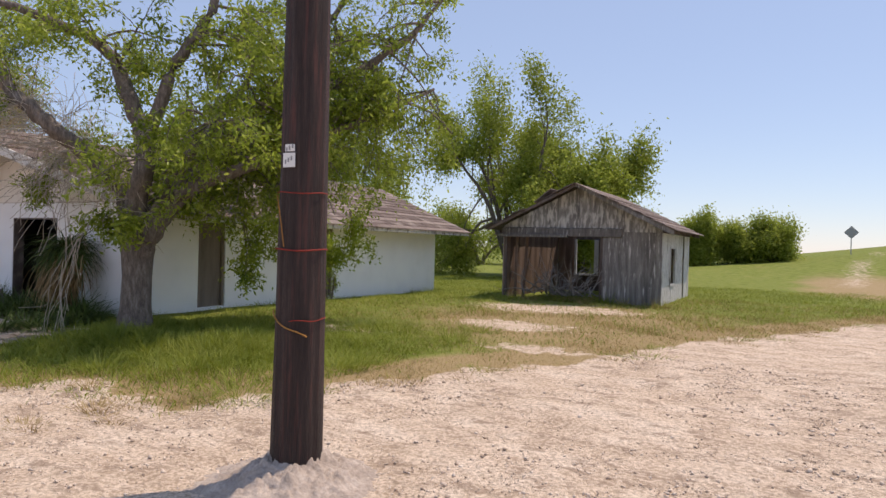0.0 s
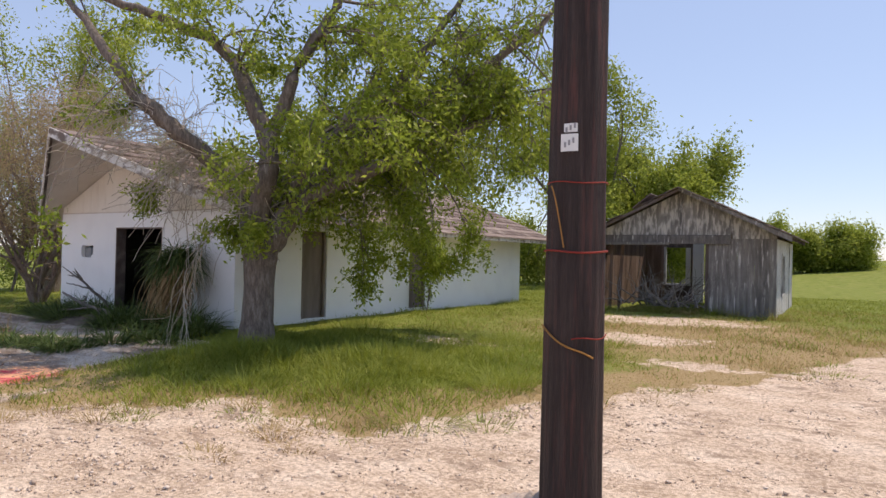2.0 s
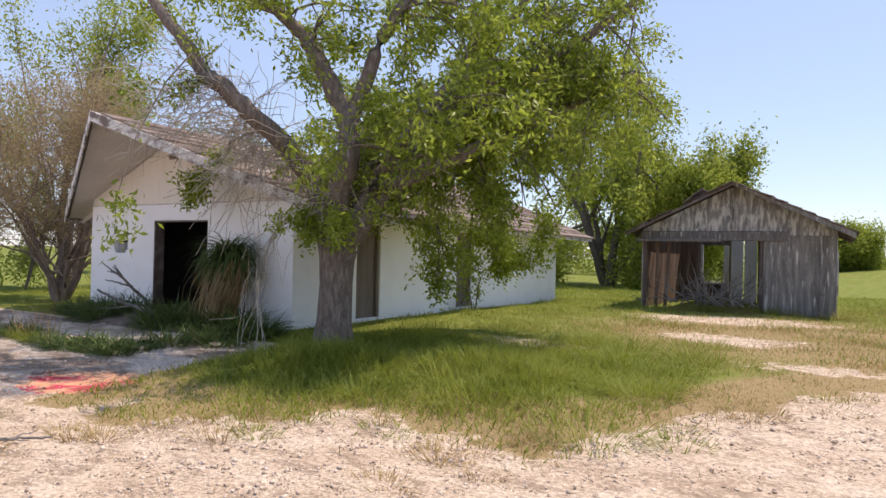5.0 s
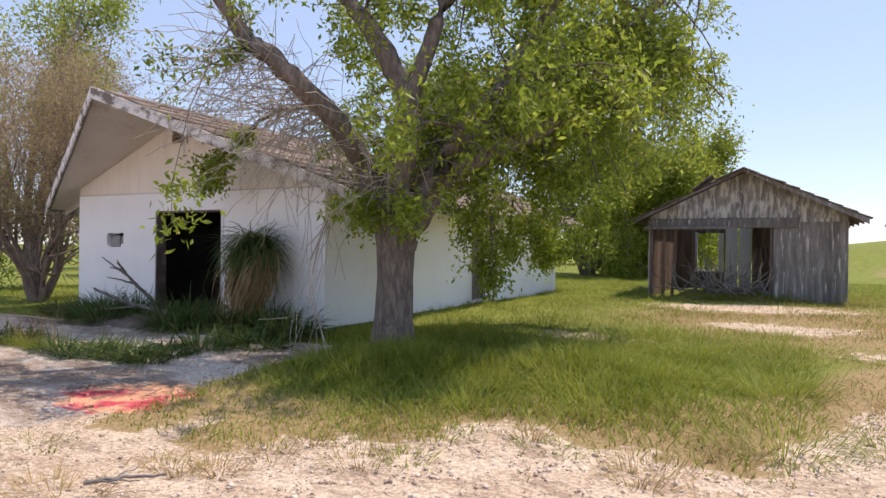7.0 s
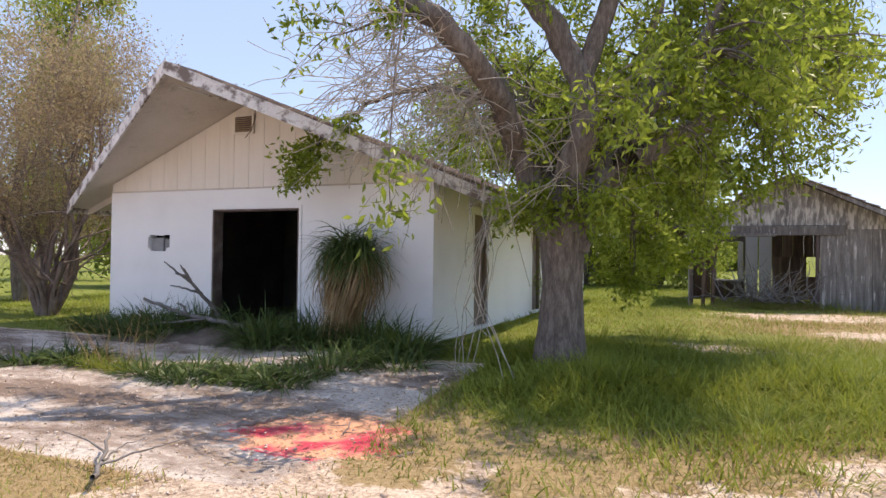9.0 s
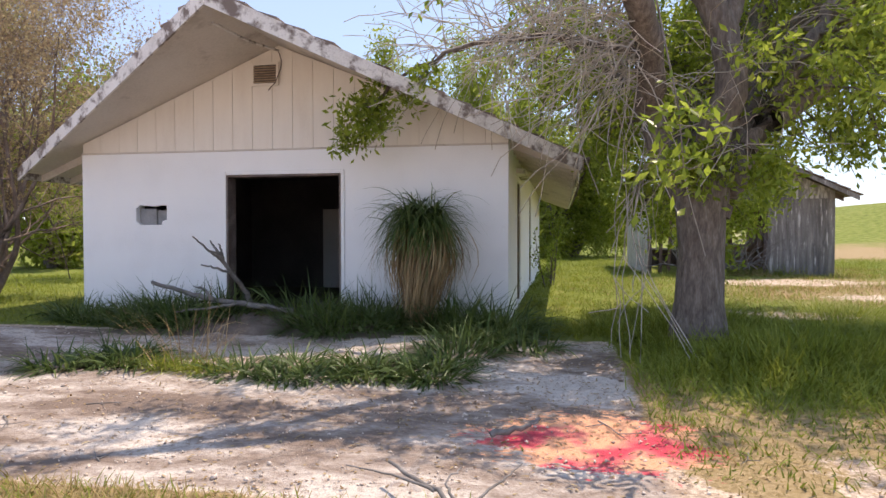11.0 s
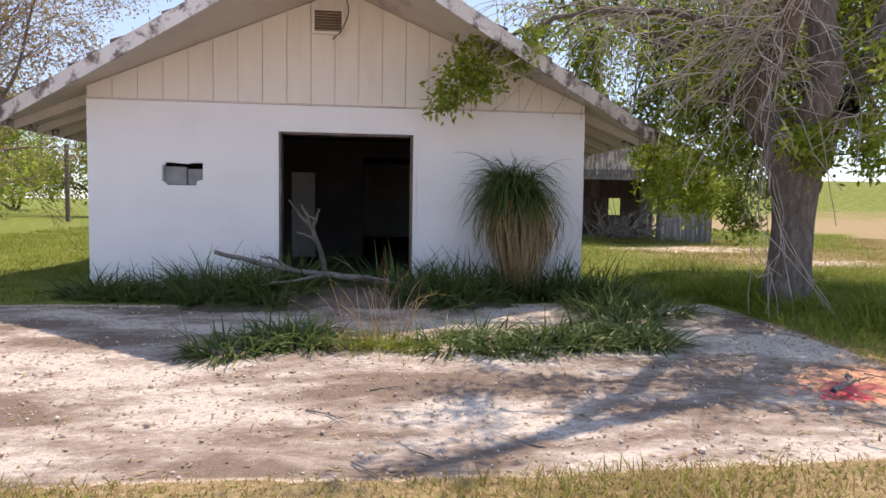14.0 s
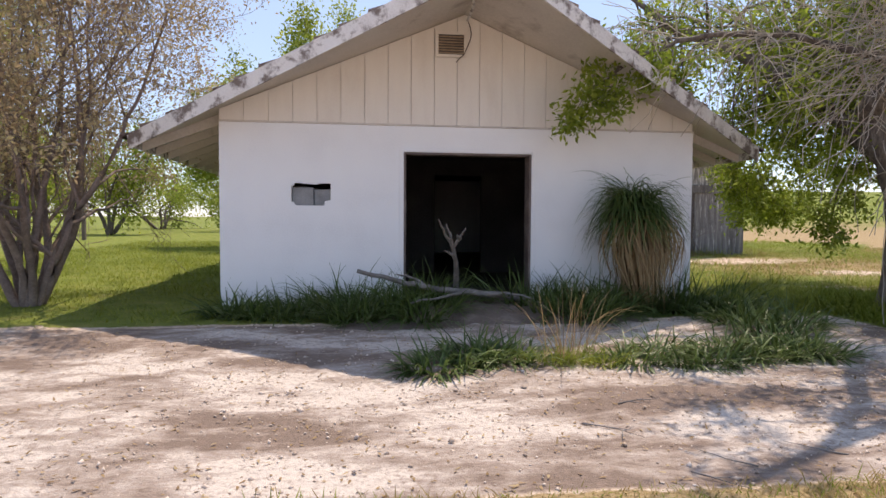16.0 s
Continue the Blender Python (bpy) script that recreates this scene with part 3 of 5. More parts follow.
def build_shed():
    s = thing("shed", "derelict grey wooden shed with an open front and sagging roof", "shed")
    rng = random.Random(4)

    def boards(name, x0, x1, zf0, zf1, y, wdt, m, t=0.025, jag=0.0, axis="y", label=""):
        x = x0
        while x < x1 - 0.03:
            e = min(x + wdt * rng.uniform(0.9, 1.1), x1)
            z0 = zf0 + rng.uniform(-jag, jag)
            j = rng.uniform(0, 0.008)
            part(name, prism([(x + 0.003, z0), (e - 0.003, z0), (e - 0.003, zf1(e)), (x + 0.003, zf1(x))], y + j, y + t + j, axis), m, s, label)
            x = e

    OX = 13.12
    boards("wall_board", OX, SX1, SZB, lambda x: 2.22, SY0, 0.42, M_GREYWOOD, jag=0.05)
    boards("gable_board", SX0, OX, 2.34, lambda x: max(2.35, shed_roof(x) - 0.05), SY0 + 0.01, 0.36, M_FLAKE)
    boards("gable_board", OX, SX1, 2.225, lambda x: shed_roof(x) - 0.05, SY0 + 0.012, 0.45, M_FLAKE)
    part("ledger", box_bm(SX0 - 0.05, OX + 0.6, SY0 - 0.06, SY0 + 0.005, 2.06, 2.33, 0.01), M_GREYWOOD, s, "broad grey header board")
    part("ledger", box_bm(SX0 - 0.15, 12.0, SY0 - 0.16, SY0 - 0.06, 2.02, 2.12, 0.01, m=pose(0, 0, 0)), M_GREYWOOD, s)
    part("batten", box_bm(12.28, 12.34, SY0 - 0.02, SY0 + 0.009, 2.34, shed_roof(12.3) - 0.08), M_GREYWOOD, s)
    part("batten", box_bm(13.72, 13.78, SY0 - 0.015, SY0 - 0.001, 2.23, shed_roof(13.75) - 0.08), M_GREYWOOD, s)
    # left side wall, back wall with window hole, right side wall with window
    boards("wall_board", SY0, SY1, SZB, lambda y: 2.2, SX0, 0.3, M_BROWNBOARD, axis="x")
    boards("cladding_board", SY0 + 0.05, SY1, SZB, lambda y: 2.2, SX0 - 0.04, 0.5, M_WHITEWOOD, axis="x")
    boards("wall_board", SX0 + 0.03, 10.5, SZB, lambda x: 2.3, SY1, 0.3, M_BROWNBOARD)
    boards("wall_board", 10.5, 11.55, SZB, lambda x: 0.65, SY1, 0.34, M_DARKWOOD)
    boards("wall_board", 10.5, 11.55, 2.05, lambda x: 2.3, SY1, 0.4, M_DARKWOOD)
    boards("wall_board", 12.44, SX1, 1.5, lambda x: 2.3, SY1, 0.32, M_BROWNBOARD)
    boards("wall_board", 12.44, 13.55, SZB, lambda x: 1.5, SY1, 0.32, M_BROWNBOARD)
    boards("wall_board", 14.05, SX1, SZB, lambda x: 1.5, SY1, 0.32, M_BROWNBOARD)
    boards("wall_board", 13.55, 14.05, SZB, lambda x: 0.8, SY1, 0.32, M_BROWNBOARD)
    boards("gable_board", SX0, SX1, 2.31, lambda x: max(2.32, shed_roof(x) - 0.05), SY1, 0.4, M_DARKWOOD)
    boards("wall_board", SY0 + 0.03, 13.35, SZB, lambda y: 2.22, SX1 - 0.02, 0.4, M_WHITEWOOD, axis="x")
    boards("wall_board", 13.35, 14.2, SZB, lambda y: 0.6, SX1 - 0.02, 0.3, M_WHITEWOOD, axis="x")
    boards("wall_board", 13.35, 14.2, 1.75, lambda y: 2.22, SX1 - 0.02, 0.3, M_WHITEWOOD, axis="x")
    boards("wall_board", 14.2, 16.1, SZB, lambda y: 2.22, SX1 - 0.02, 0.3, M_WHITEWOOD, axis="x")
    boards("wall_board", 16.45, SY1, SZB, lambda y: 2.22, SX1 - 0.02, 0.3, M_WHITEWOOD, axis="x")
    for a in ((13.27, 13.35, 0.55, 1.8), (14.2, 14.28, 0.55, 1.8), (13.35, 14.2, 1.75, 1.83), (13.35, 14.2, 0.52, 0.6)):
        part("window_casing", box_bm(SX1 + 0.015, SX1 + 0.045, a[0], a[1], a[2], a[3], 0.004), M_WHITEWOOD, s)
    # empty window and white panels in the back wall
    yi = SY1 - 0.05
    fr = part("window_frame", box_bm(10.48, 10.57, yi - 0.05, yi + 0.04, 0.62, 2.08, 0.005), M_WHITEWOOD, s, "empty pale wooden window frame")
    part("sill", box_bm(10.45, 11.48, yi - 0.1, yi + 0.04, 0.58, 0.655, 0.006), M_WHITEWOOD, fr)
    part("sash", box_bm(11.30, 11.47, yi - 0.03, yi + 0.02, 0.66, 2.05, 0.005), M_PANEL, fr)
    part("white_panel", box_bm(11.56, 11.96, yi - 0.03, yi + 0.03, -0.1, 2.25, 0.004), M_WALL, s, "flaking white upright panel")
    part("white_panel", box_bm(12.01, 12.42, yi - 0.04, yi + 0.02, -0.1, 2.25, 0.004), M_WALL, s, "flaking white upright panel")
    part("stud", box_bm(11.49, 11.545, yi - 0.05, yi + 0.05, -0.1, 2.25, 0.004), M_DARKWOOD, s)
    # posts and leaning boards in the open front
    for x, l, y in ((SX0 + 0.06, 0, SY0 + 0.02), (OX - 0.05, 0, SY0 + 0.03)):
        part("post", box_bm(x - 0.045, x + 0.045, y, y + 0.09, SZB, 2.06, 0.006), M_DARKWOOD, s)
    for x, y, lean in ((10.35, 12.2, 3), (10.1, 12.1, 1)):
        part("stud", box_bm(-0.05, 0.05, -0.02, 0.02, 0, 2.1, 0.004, m=pose(x, y, SZB + 0.1, 0, lean, 10)), M_BROWNBOARD, s)
    # roof
    for sg in (-1, 1):
        n = 9
        for k in range(n):
            u0, u1 = 3.02 * k / n, 3.02 * (k + 1) / n + 0.06
            m = M_DARKWOOD if sg < 0 else M_SHINGLE
            y0 = SY0 - 0.62 + rng.uniform(-0.07, 0.07)
            if sg < 0 and k in (3, 4):
                y0 += 0.55
            bm = bmesh.new()
            lift = rng.uniform(0, 0.035)
            c = []
            for yy in (y0, 13.2 + 0.3 * (k % 2) if sg < 0 and k in (3, 4, 5, 6) else SY1 + 0.3):
                for uu, dz in ((u0, 0.0), (u1, 0.012 + lift)):
                    xx = SRX + sg * uu
                    for t in (0, 0.03):
                        c.append(bm.verts.new((xx, yy, shed_roof(xx) + dz + t)))
            for f in ((0, 1, 3, 2), (4, 6, 7, 5), (0, 4, 5, 1), (2, 3, 7, 6), (1, 5, 7, 3), (0, 2, 6, 4)):
                bm.faces.new([c[i] for i in f])
            bmesh.ops.recalc_face_normals(bm, faces=bm.faces)
            part("roof_board", bm, m, s)
        a, b = SRX, SRX + sg * 3.0
        part("fascia", prism([(a, SRZ), (b, SEZ), (b, SEZ - 0.15 + 0.07 * (sg < 0)), (a, SRZ - 0.09)], SY0 - 0.56, SY0 - 0.53), M_GREYWOOD if sg > 0 else M_DARKWOOD, s)
        for yy in (12.4, 13.6, 14.8, 16.0, 17.2):
            part("rafter", prism([(a, SRZ - 0.01), (b, SEZ - 0.01), (b, SEZ - 0.12), (a, SRZ - 0.13)], yy, yy + 0.05), M_DARKWOOD, s)
    # a lifted roof sheet beside the ridge
    part("loose_board", box_bm(-0.35, 0.35, -0.5, 0.5, 0, 0.03, m=pose(11.25, 11.9, shed_roof(11.25) + 0.16, 0, -38, 0)), M_DARKWOOD, s, "lifted dark roof sheet")
    return s


shed = build_shed()


# ---- trees ----


def branchlets(rng, start, direction, length, radius, depth, lines, tips, droop=0.0, wander=0.25, kids=(2, 4), shrink=0.65):
    """Grows one limb and its branches into lines; the ends go into tips."""
    n = max(4, int(length / 0.25))
    n = min(n, 12)
    p, d = np.array(start, float), np.array(direction, float)
    d /= np.linalg.norm(d)
    pts = [p.copy()]
    for i in range(n):
        d = d + rng.normal(0, wander, 3) * 0.5 + np.array([0, 0, -droop * (i / n)])
        d /= np.linalg.norm(d)
        p = p + d * length / n
        pts.append(p.copy())
    rad = np.linspace(radius, radius * 0.45, n + 1)
    lines.append((pts, rad))
    if depth == 0:
        tips.append((np.array(pts), d))
        return
    for _ in range(rng.integers(kids[0], kids[1] + 1)):
        k = rng.integers(max(1, n // 3), n + 1)
        side = rng.normal(0, 1, 3)
        nd = d * 0.7 + side / np.linalg.norm(side) * 0.8
        nd[2] += 0.12
        branchlets(rng, pts[k], nd, length * shrink * rng.uniform(0.8, 1.2), max(0.004, rad[k] * 0.6), depth - 1, lines, tips, droop, wander, kids, shrink)
    branchlets(rng, pts[-1], d, length * shrink, rad[-1] * 0.9, depth - 1, lines, tips, droop, wander, kids, shrink)


def leaf_arrays(rng, centres, size, aspect=0.4, down=0.5):
    """One folded leaf (two quads sharing a rib) at each centre."""
    n = len(centres)
    d = rng.normal(0, 1, (n, 3))
    d[:, 2] -= down
    d /= np.linalg.norm(d, axis=1)[:, None]
    s = np.cross(d, rng.normal(0, 1, (n, 3)))
    s /= np.linalg.norm(s, axis=1)[:, None] + 1e-9
    up = np.cross(s, d)
    L = size * rng.uniform(0.6, 1.3, (n, 1))
    w = L * aspect
    c = np.asarray(centres)
    V = np.stack([c, c + d * L * 0.5 + s * w * 0.5 + up * w * 0.15, c + d * L, c + d * L * 0.5 - s * w * 0.5 + up * w * 0.15], 1)
    F = np.arange(n * 4).reshape(n, 4)
    F3 = np.concatenate([F[:, [0, 1, 2]], F[:, [0, 2, 3]]])
    return V.reshape(-1, 3), F3


def leaves_on(rng, tips, per, spread, size, aspect=0.4, down=0.5):
    cs = []
    for pts, d in tips:
        k = rng.integers(int(per * 0.6), int(per * 1.4) + 1)
        if k < 1:
            continue
        t = rng.uniform(0.1, 1.0, k) * (len(pts) - 1)
        i = np.minimum(t.astype(int), len(pts) - 2)
        f = (t - i)[:, None]
        cs.append(pts[i] * (1 - f) + pts[i + 1] * f + rng.normal(0, spread, (k, 3)))
    return leaf_arrays(rng, np.concatenate(cs), size, aspect, down)


def build_big_tree():
    rng = np.random.default_rng(11)
    o = np.array([8.57, -1.33, 0.0])
    t = thing("tree", "old shade tree with a forked grey trunk and bright green leaves", "tree", tuple(o))
    trunk = [((-0.03, 0, -0.15), 0.40), ((-0.03, 0, 0.08), 0.32), ((-0.02, 0, 0.45), 0.255), ((0.0, 0, 1.0), 0.235), ((0.0, 0, 1.4), 0.26), ((0.0, 0, 1.72), 0.30), ((0.0, 0.0, 1.9), 0.26)]
    main = [([p for p, r in trunk], [r for p, r in trunk])]
    limbs = [
        # each a run of points and its radii: two that lean over the drive, the rest carry the crown
        ([(-0.05, 0.0, 1.5), (-0.3, 0.05, 2.0), (-0.55, 0.1, 2.5), (-0.6, -0.5, 3.0), (-0.75, -0.95, 3.35), (-1.1, -1.3, 3.78), (-1.42, -1.32, 3.96), (-1.6, -1.5, 4.38), (-2.36, -1.6, 5.2), (-3.1, -1.7, 5.9)], (0.19, 0.18, 0.16, 0.145, 0.13, 0.125, 0.11, 0.095, 0.065, 0.035)),
        ([(-0.02, 0, 1.6), (0.1, -0.12, 2.2), (0.3, -0.12, 2.85), (0.2, -0.05, 3.3), (-0.1, -0.12, 3.95), (-0.42, -0.08, 4.4), (-0.8, 0.1, 4.8), (-1.2, -0.2, 5.22), (-1.8, -0.95, 5.5), (-2.5, -1.5, 5.75), (-3.3, -1.9, 5.8)], (0.2, 0.18, 0.16, 0.15, 0.14, 0.125, 0.11, 0.09, 0.075, 0.055, 0.03)),
        ([(0.1, 0, 1.4), (0.35, 0.05, 1.95), (0.6, 0.5, 2.6), (0.85, 1.1, 3.3), (1.0, 1.6, 3.93), (1.3, 2.05, 4.7), (1.7, 2.5, 5.6), (2.2, 2.9, 6.5)], (0.2, 0.2, 0.17, 0.14, 0.12, 0.1, 0.07, 0.04)),
        ([(0.05, 0.1, 1.8), (0.15, 0.8, 2.6), (0.3, 1.8, 3.3), (0.6, 2.8, 4.2), (0.9, 3.5, 5.6)], (0.18, 0.15, 0.12, 0.09, 0.05)),
        ([(0.75, 0.15, 2.4), (1.6, 1.0, 3.0), (2.3, 2.1, 3.6), (2.8, 3.3, 4.3), (3.2, 4.5, 4.9)], (0.13, 0.11, 0.08, 0.06, 0.03)),
        ([(0.2, -0.05, 3.3), (0.6, 0.2, 4.6), (1.0, 0.6, 5.6), (1.3, 0.8, 6.9)], (0.12, 0.1, 0.08, 0.05)),
        ([(0.45, 0.0, 2.1), (0.9, 0.1, 2.9), (1.4, 0.4, 3.6), (1.8, 0.8, 4.5)], (0.11, 0.09, 0.07, 0.04)),
        ([(0.85, 1.1, 3.3), (1.7, 1.9, 4.1), (2.6, 2.7, 4.9), (3.3, 3.3, 5.6), (3.8, 3.7, 6.4)], (0.12, 0.1, 0.08, 0.06, 0.03)),
        ([(-0.02, 0.1, 1.8), (-0.45, 1.0, 2.8), (-1.0, 2.0, 3.7), (-1.6, 3.0, 4.3), (-2.1, 3.6, 5.0)], (0.16, 0.13, 0.1, 0.07, 0.04)),
        ([(-0.6, -0.45, 3.0), (-1.6, 0.1, 3.45), (-2.6, 0.5, 3.5), (-3.4, 0.6, 3.2), (-3.9, 0.65, 2.8)], (0.05, 0.04, 0.03, 0.022, 0.012)),
    ]
    lines, tips, dead_t, dead_tips = [], [], [], []
    V, F = tube_arrays(main, 14)
    V += rng.normal(0, 0.008, V.shape)
    array_part("trunk", V, F, M_BARK, t, smooth=True)
    for pts, rad in limbs:
        P, R = np.array(pts), np.array(rad)
        u = np.linspace(0, len(P) - 1, len(P) * 4)
        Q = np.stack([np.interp(u, range(len(P)), P[:, k]) for k in range(3)], 1)
        Q[1:] += rng.normal(0, 0.015, Q[1:].shape)
        V, F = tube_arrays([(Q, np.interp(u, range(len(P)), R))], 9)
        array_part("limb", V, F, M_BARK, t, smooth=True)
    # leafy shoots
    for li, count, rise in ((2, 15, 0.25), (3, 14, 0.3), (4, 17, 0.1), (5, 14, 0.4), (6, 9, 0.3), (1, 8, 0.6), (0, 3, 0.6), (7, 19, 0.2), (8, 20, 0.2)):
        P = np.array(limbs[li][0])
        for k in range(count):
            u = rng.uniform((4.5, 4.2, 1, 1, 1, 1, 1, 1, 1)[li], len(P) - 1.01)
            i = int(u)
            st = P[i] + (P[i + 1] - P[i]) * (u - i)
            d = rng.normal(0, 1, 3)
            d[2] = abs(d[2]) * rise + rng.normal(0, 0.35)
            branchlets(rng, st, d, rng.uniform(0.7, 1.25), 0.03, 2, lines, tips, droop=0.22, kids=(2, 3))
    # curtains of hanging shoots under the right-hand limbs
    for li, count in ((2, 8), (4, 12), (3, 11), (6, 4), (7, 8), (8, 11)):
        P = np.array(limbs[li][0])
        for k in range(count):
            u = rng.uniform(1.2, len(P) - 1.01)
            i = int(u)
            st = P[i] + (P[i + 1] - P[i]) * (u - i)
            d = rng.normal(0, 1, 3) * 0.7 + np.array([0.2, 0, -0.7])
            branchlets(rng, st, d, rng.uniform(0.9, 1.6), 0.02, 2, lines, tips, droop=0.5, kids=(1, 3))
    # the crown ends where the wind and the drip line leave it: high on the outer side, low behind the trunk
    def inside(p):
        x, y, z = p + o
        floor = float(np.interp(x, (4.5, 6.4, 7.35, 7.6, 9.9, 10.5, 11.8), (3.7, 2.95, 2.4, 0.9, 0.6, 1.75, 2.2)))
        if y < 0.6:
            floor = max(floor, 1.85)
        return z > floor and x < 11.6 + 0.45 * max(0.0, z - 2.2) and y < 4.6
    tips[:] = [(p, d) for p, d in tips if inside(p.mean(0)) and inside(p[-1])]
    lines[:] = [(p, r) for p, r in lines if inside(np.array(p)[-1])]
    # two sprays that hang in front of the gable
    for st, d in (((-3.0, 0.55, 3.4), (-0.4, -0.1, -0.6)), ((-3.4, 0.6, 3.2), (-0.5, 0.0, -0.6)), ((-3.8, 0.65, 2.9), (-0.5, 0.0, -0.4)), ((-3.6, 0.6, 3.1), (-0.2, -0.2, -0.9)), ):
        branchlets(rng, st, d, 0.36, 0.012, 2, lines, tips, droop=0.25, kids=(2, 3))
    for st, d in (((-0.3, 0.1, 1.95), (-0.7, 0.2, -0.5)), ((0.2, -0.2, 1.75), (0.5, -0.5, 0.1)), ((-0.1, -0.25, 1.75), (-0.4, -0.5, 0.1)), ((0.3, 3.6, 2.3), (0.0, 0.1, -1)), ((0.8, 3.9, 2.2), (0.1, 0.1, -1)), ((1.4, 4.1, 2.4), (0.1, 0.1, -1)), ((0.6, 1.8, 2.0), (0.0, 0.2, -1)), ((-0.2, 3.4, 2.6), (0, 0, -1))):
        for q in range(3 if st[1] > 0.6 else 1):
            branchlets(rng, st, np.array(d) + rng.normal(0, 0.25, 3), 0.62 if st[1] > 0.6 else 0.34, 0.016, 2, lines, tips, droop=0.3, kids=(2, 3))
    # a single long shoot that hangs low over the drive
    hang = [(-1.1, -1.75, 4.1), (-1.0, -2.2, 3.6), (-0.85, -2.7, 2.8), (-0.75, -3.0, 2.0), (-0.72, -3.02, 1.62)]
    lines.append((hang, np.linspace(0.012, 0.004, 5)))
    for q in range(4):
        branchlets(rng, hang[-1 - q % 2], (rng.normal(0, 1), rng.normal(0, 1), -0.5), 0.22, 0.004, 0, lines, tips)
    V, F = tube_arrays(lines, 4)
    array_part("twig_mass", V, F, M_BARK, t, "thin leafy twigs")["kind"] = "stuff"
    V, F = leaves_on(rng, tips, 39, 0.09, 0.102, 0.38)
    array_part("crown", V, F, M_LEAF, t, "uneven crown of narrow bright green leaves")["kind"] = "stuff"
    # bare pale shoots over the house side
    for k in range(130):
        P = np.array(limbs[0 if k % 3 else 9][0])
        u = rng.uniform(2.5, 6.5) if k % 3 else rng.uniform(0.2, 2.5)
        i = int(u)
        st = P[i] + (P[i + 1] - P[i]) * (u - i)
        d = np.array([-0.6, rng.normal(0, 0.8), rng.normal(0.0, 0.5)])
        branchlets(rng, st, d, rng.uniform(0.6, 1.2), 0.012, 1, dead_t, dead_tips, droop=0.28, wander=0.4, kids=(2, 3), shrink=0.8)
    for k in range(32):
        P = np.array(limbs[k % 3][0])
        u = rng.uniform(1.0, 3.2)
        i = int(u)
        st = P[i] + (P[i + 1] - P[i]) * (u - i)
        branchlets(rng, st, (rng.normal(-0.2, 1), rng.normal(-0.5, 0.8), rng.normal(0.1, 0.5)), rng.uniform(0.5, 1.0), 0.012, 1, dead_t, dead_tips, droop=0.35, wander=0.4, kids=(2, 3), shrink=0.8)
    for k in range(3):
        st = (rng.uniform(-1.0, -0.4), rng.uniform(-0.9, -0.2), rng.uniform(1.9, 3.0))
        branchlets(rng, st, (rng.normal(0, 0.3), rng.normal(-0.2, 0.3), -1), rng.uniform(0.7, 1.3), 0.010, 1, dead_t, dead_tips, droop=0.3, wander=0.25, kids=(1, 2), shrink=0.7)
    # bare shoots that hang from the fork to the ground on the drive side
    for k in range(8):
        e = (rng.uniform(-1.25, -0.2), rng.uniform(-1.35, -0.75), 0.02)
        m = (rng.uniform(-1.1, -0.6), rng.uniform(-0.9, -0.5), rng.uniform(0.9, 1.3))
        P = np.array([(-0.3, -0.25, 2.0), (-0.7, -0.5, rng.uniform(1.75, 2.0)), m, e])
        u = np.linspace(0, 3, 14)
        Q = np.stack([np.interp(u, range(4), P[:, a]) for a in range(3)], 1)
        Q[1:-1] = (Q[:-2] + 2 * Q[1:-1] + Q[2:]) / 4 + rng.normal(0, 0.02, (12, 3))
        dead_t.append((Q, np.linspace(0.013 if k < 4 else 0.008, 0.005, 14)))
        for q in range(1):
            branchlets(rng, Q[rng.integers(5, 12)], (rng.normal(-0.2, 0.5), rng.normal(-0.3, 0.4), -0.6), 0.45, 0.006, 0, dead_t, dead_tips, wander=0.3)
    V, F = tube_arrays([(p, np.maximum(np.asarray(r) * 0.9, 0.005)) for p, r in dead_t], 3)
    array_part("bare_shoot_tangle", V, F, M_TWIG, t, "tangle of pale leafless shoots")["kind"] = "stuff"
    return t


build_big_tree()


def simple_tree(name, label, at, height, spread, stems, seed, leaf_m, bark_m, per=60, leaf=0.12, droop=0.1, depth=3, lean=0.5, trunk_r=0.16, first=0.45, aspect=0.45, puff=0.18, bare=0.0):
    rng = np.random.default_rng(seed)
    z0 = float(ground_z(at[0], at[1]))
    t = thing(name, label, "tree" if height > 3 else "bush", (at[0], at[1], z0))
    lines, tips = [], []
    for k in range(stems):
        a = 2 * np.pi * (k + rng.uniform(-0.3, 0.3)) / stems
        d = np.array([math.cos(a) * lean, math.sin(a) * lean, 1.0])
        branchlets(rng, (0.1 * math.cos(a), 0.1 * math.sin(a), -0.1), d, height * first, trunk_r, depth, lines, tips, droop, 0.22, (2, 4), 0.62)
    P = np.concatenate([p for p, d in tips])
    top = np.quantile(P[:, 2], 0.97)
    rr = np.quantile(np.hypot(P[:, 0], P[:, 1]), 0.95)
    S = np.array([spread / rr, spread / rr, height / top])
    thick = [(np.array(p) * S, r) for p, r in lines if r[0] > trunk_r * 0.3]
    thin = [(np.array(p) * S, r) for p, r in lines if r[0] <= trunk_r * 0.3]
    V, F = tube_arrays(thick, 8)
    array_part("trunk", V, F, bark_m, t, smooth=True)
    if thin:
        V, F = tube_arrays(thin, 3)
        array_part("twig_mass", V, F, bark_m, t)["kind"] = "stuff"
    tips = [(p, d) for p, d in tips if p[:, 2].mean() * S[2] > bare]
    V, F = leaves_on(rng, [(p * S, d) for p, d in tips], per, puff, leaf, aspect, 0.2)
    array_part("crown", V, F, leaf_m, t)["kind"] = "stuff"
    return t


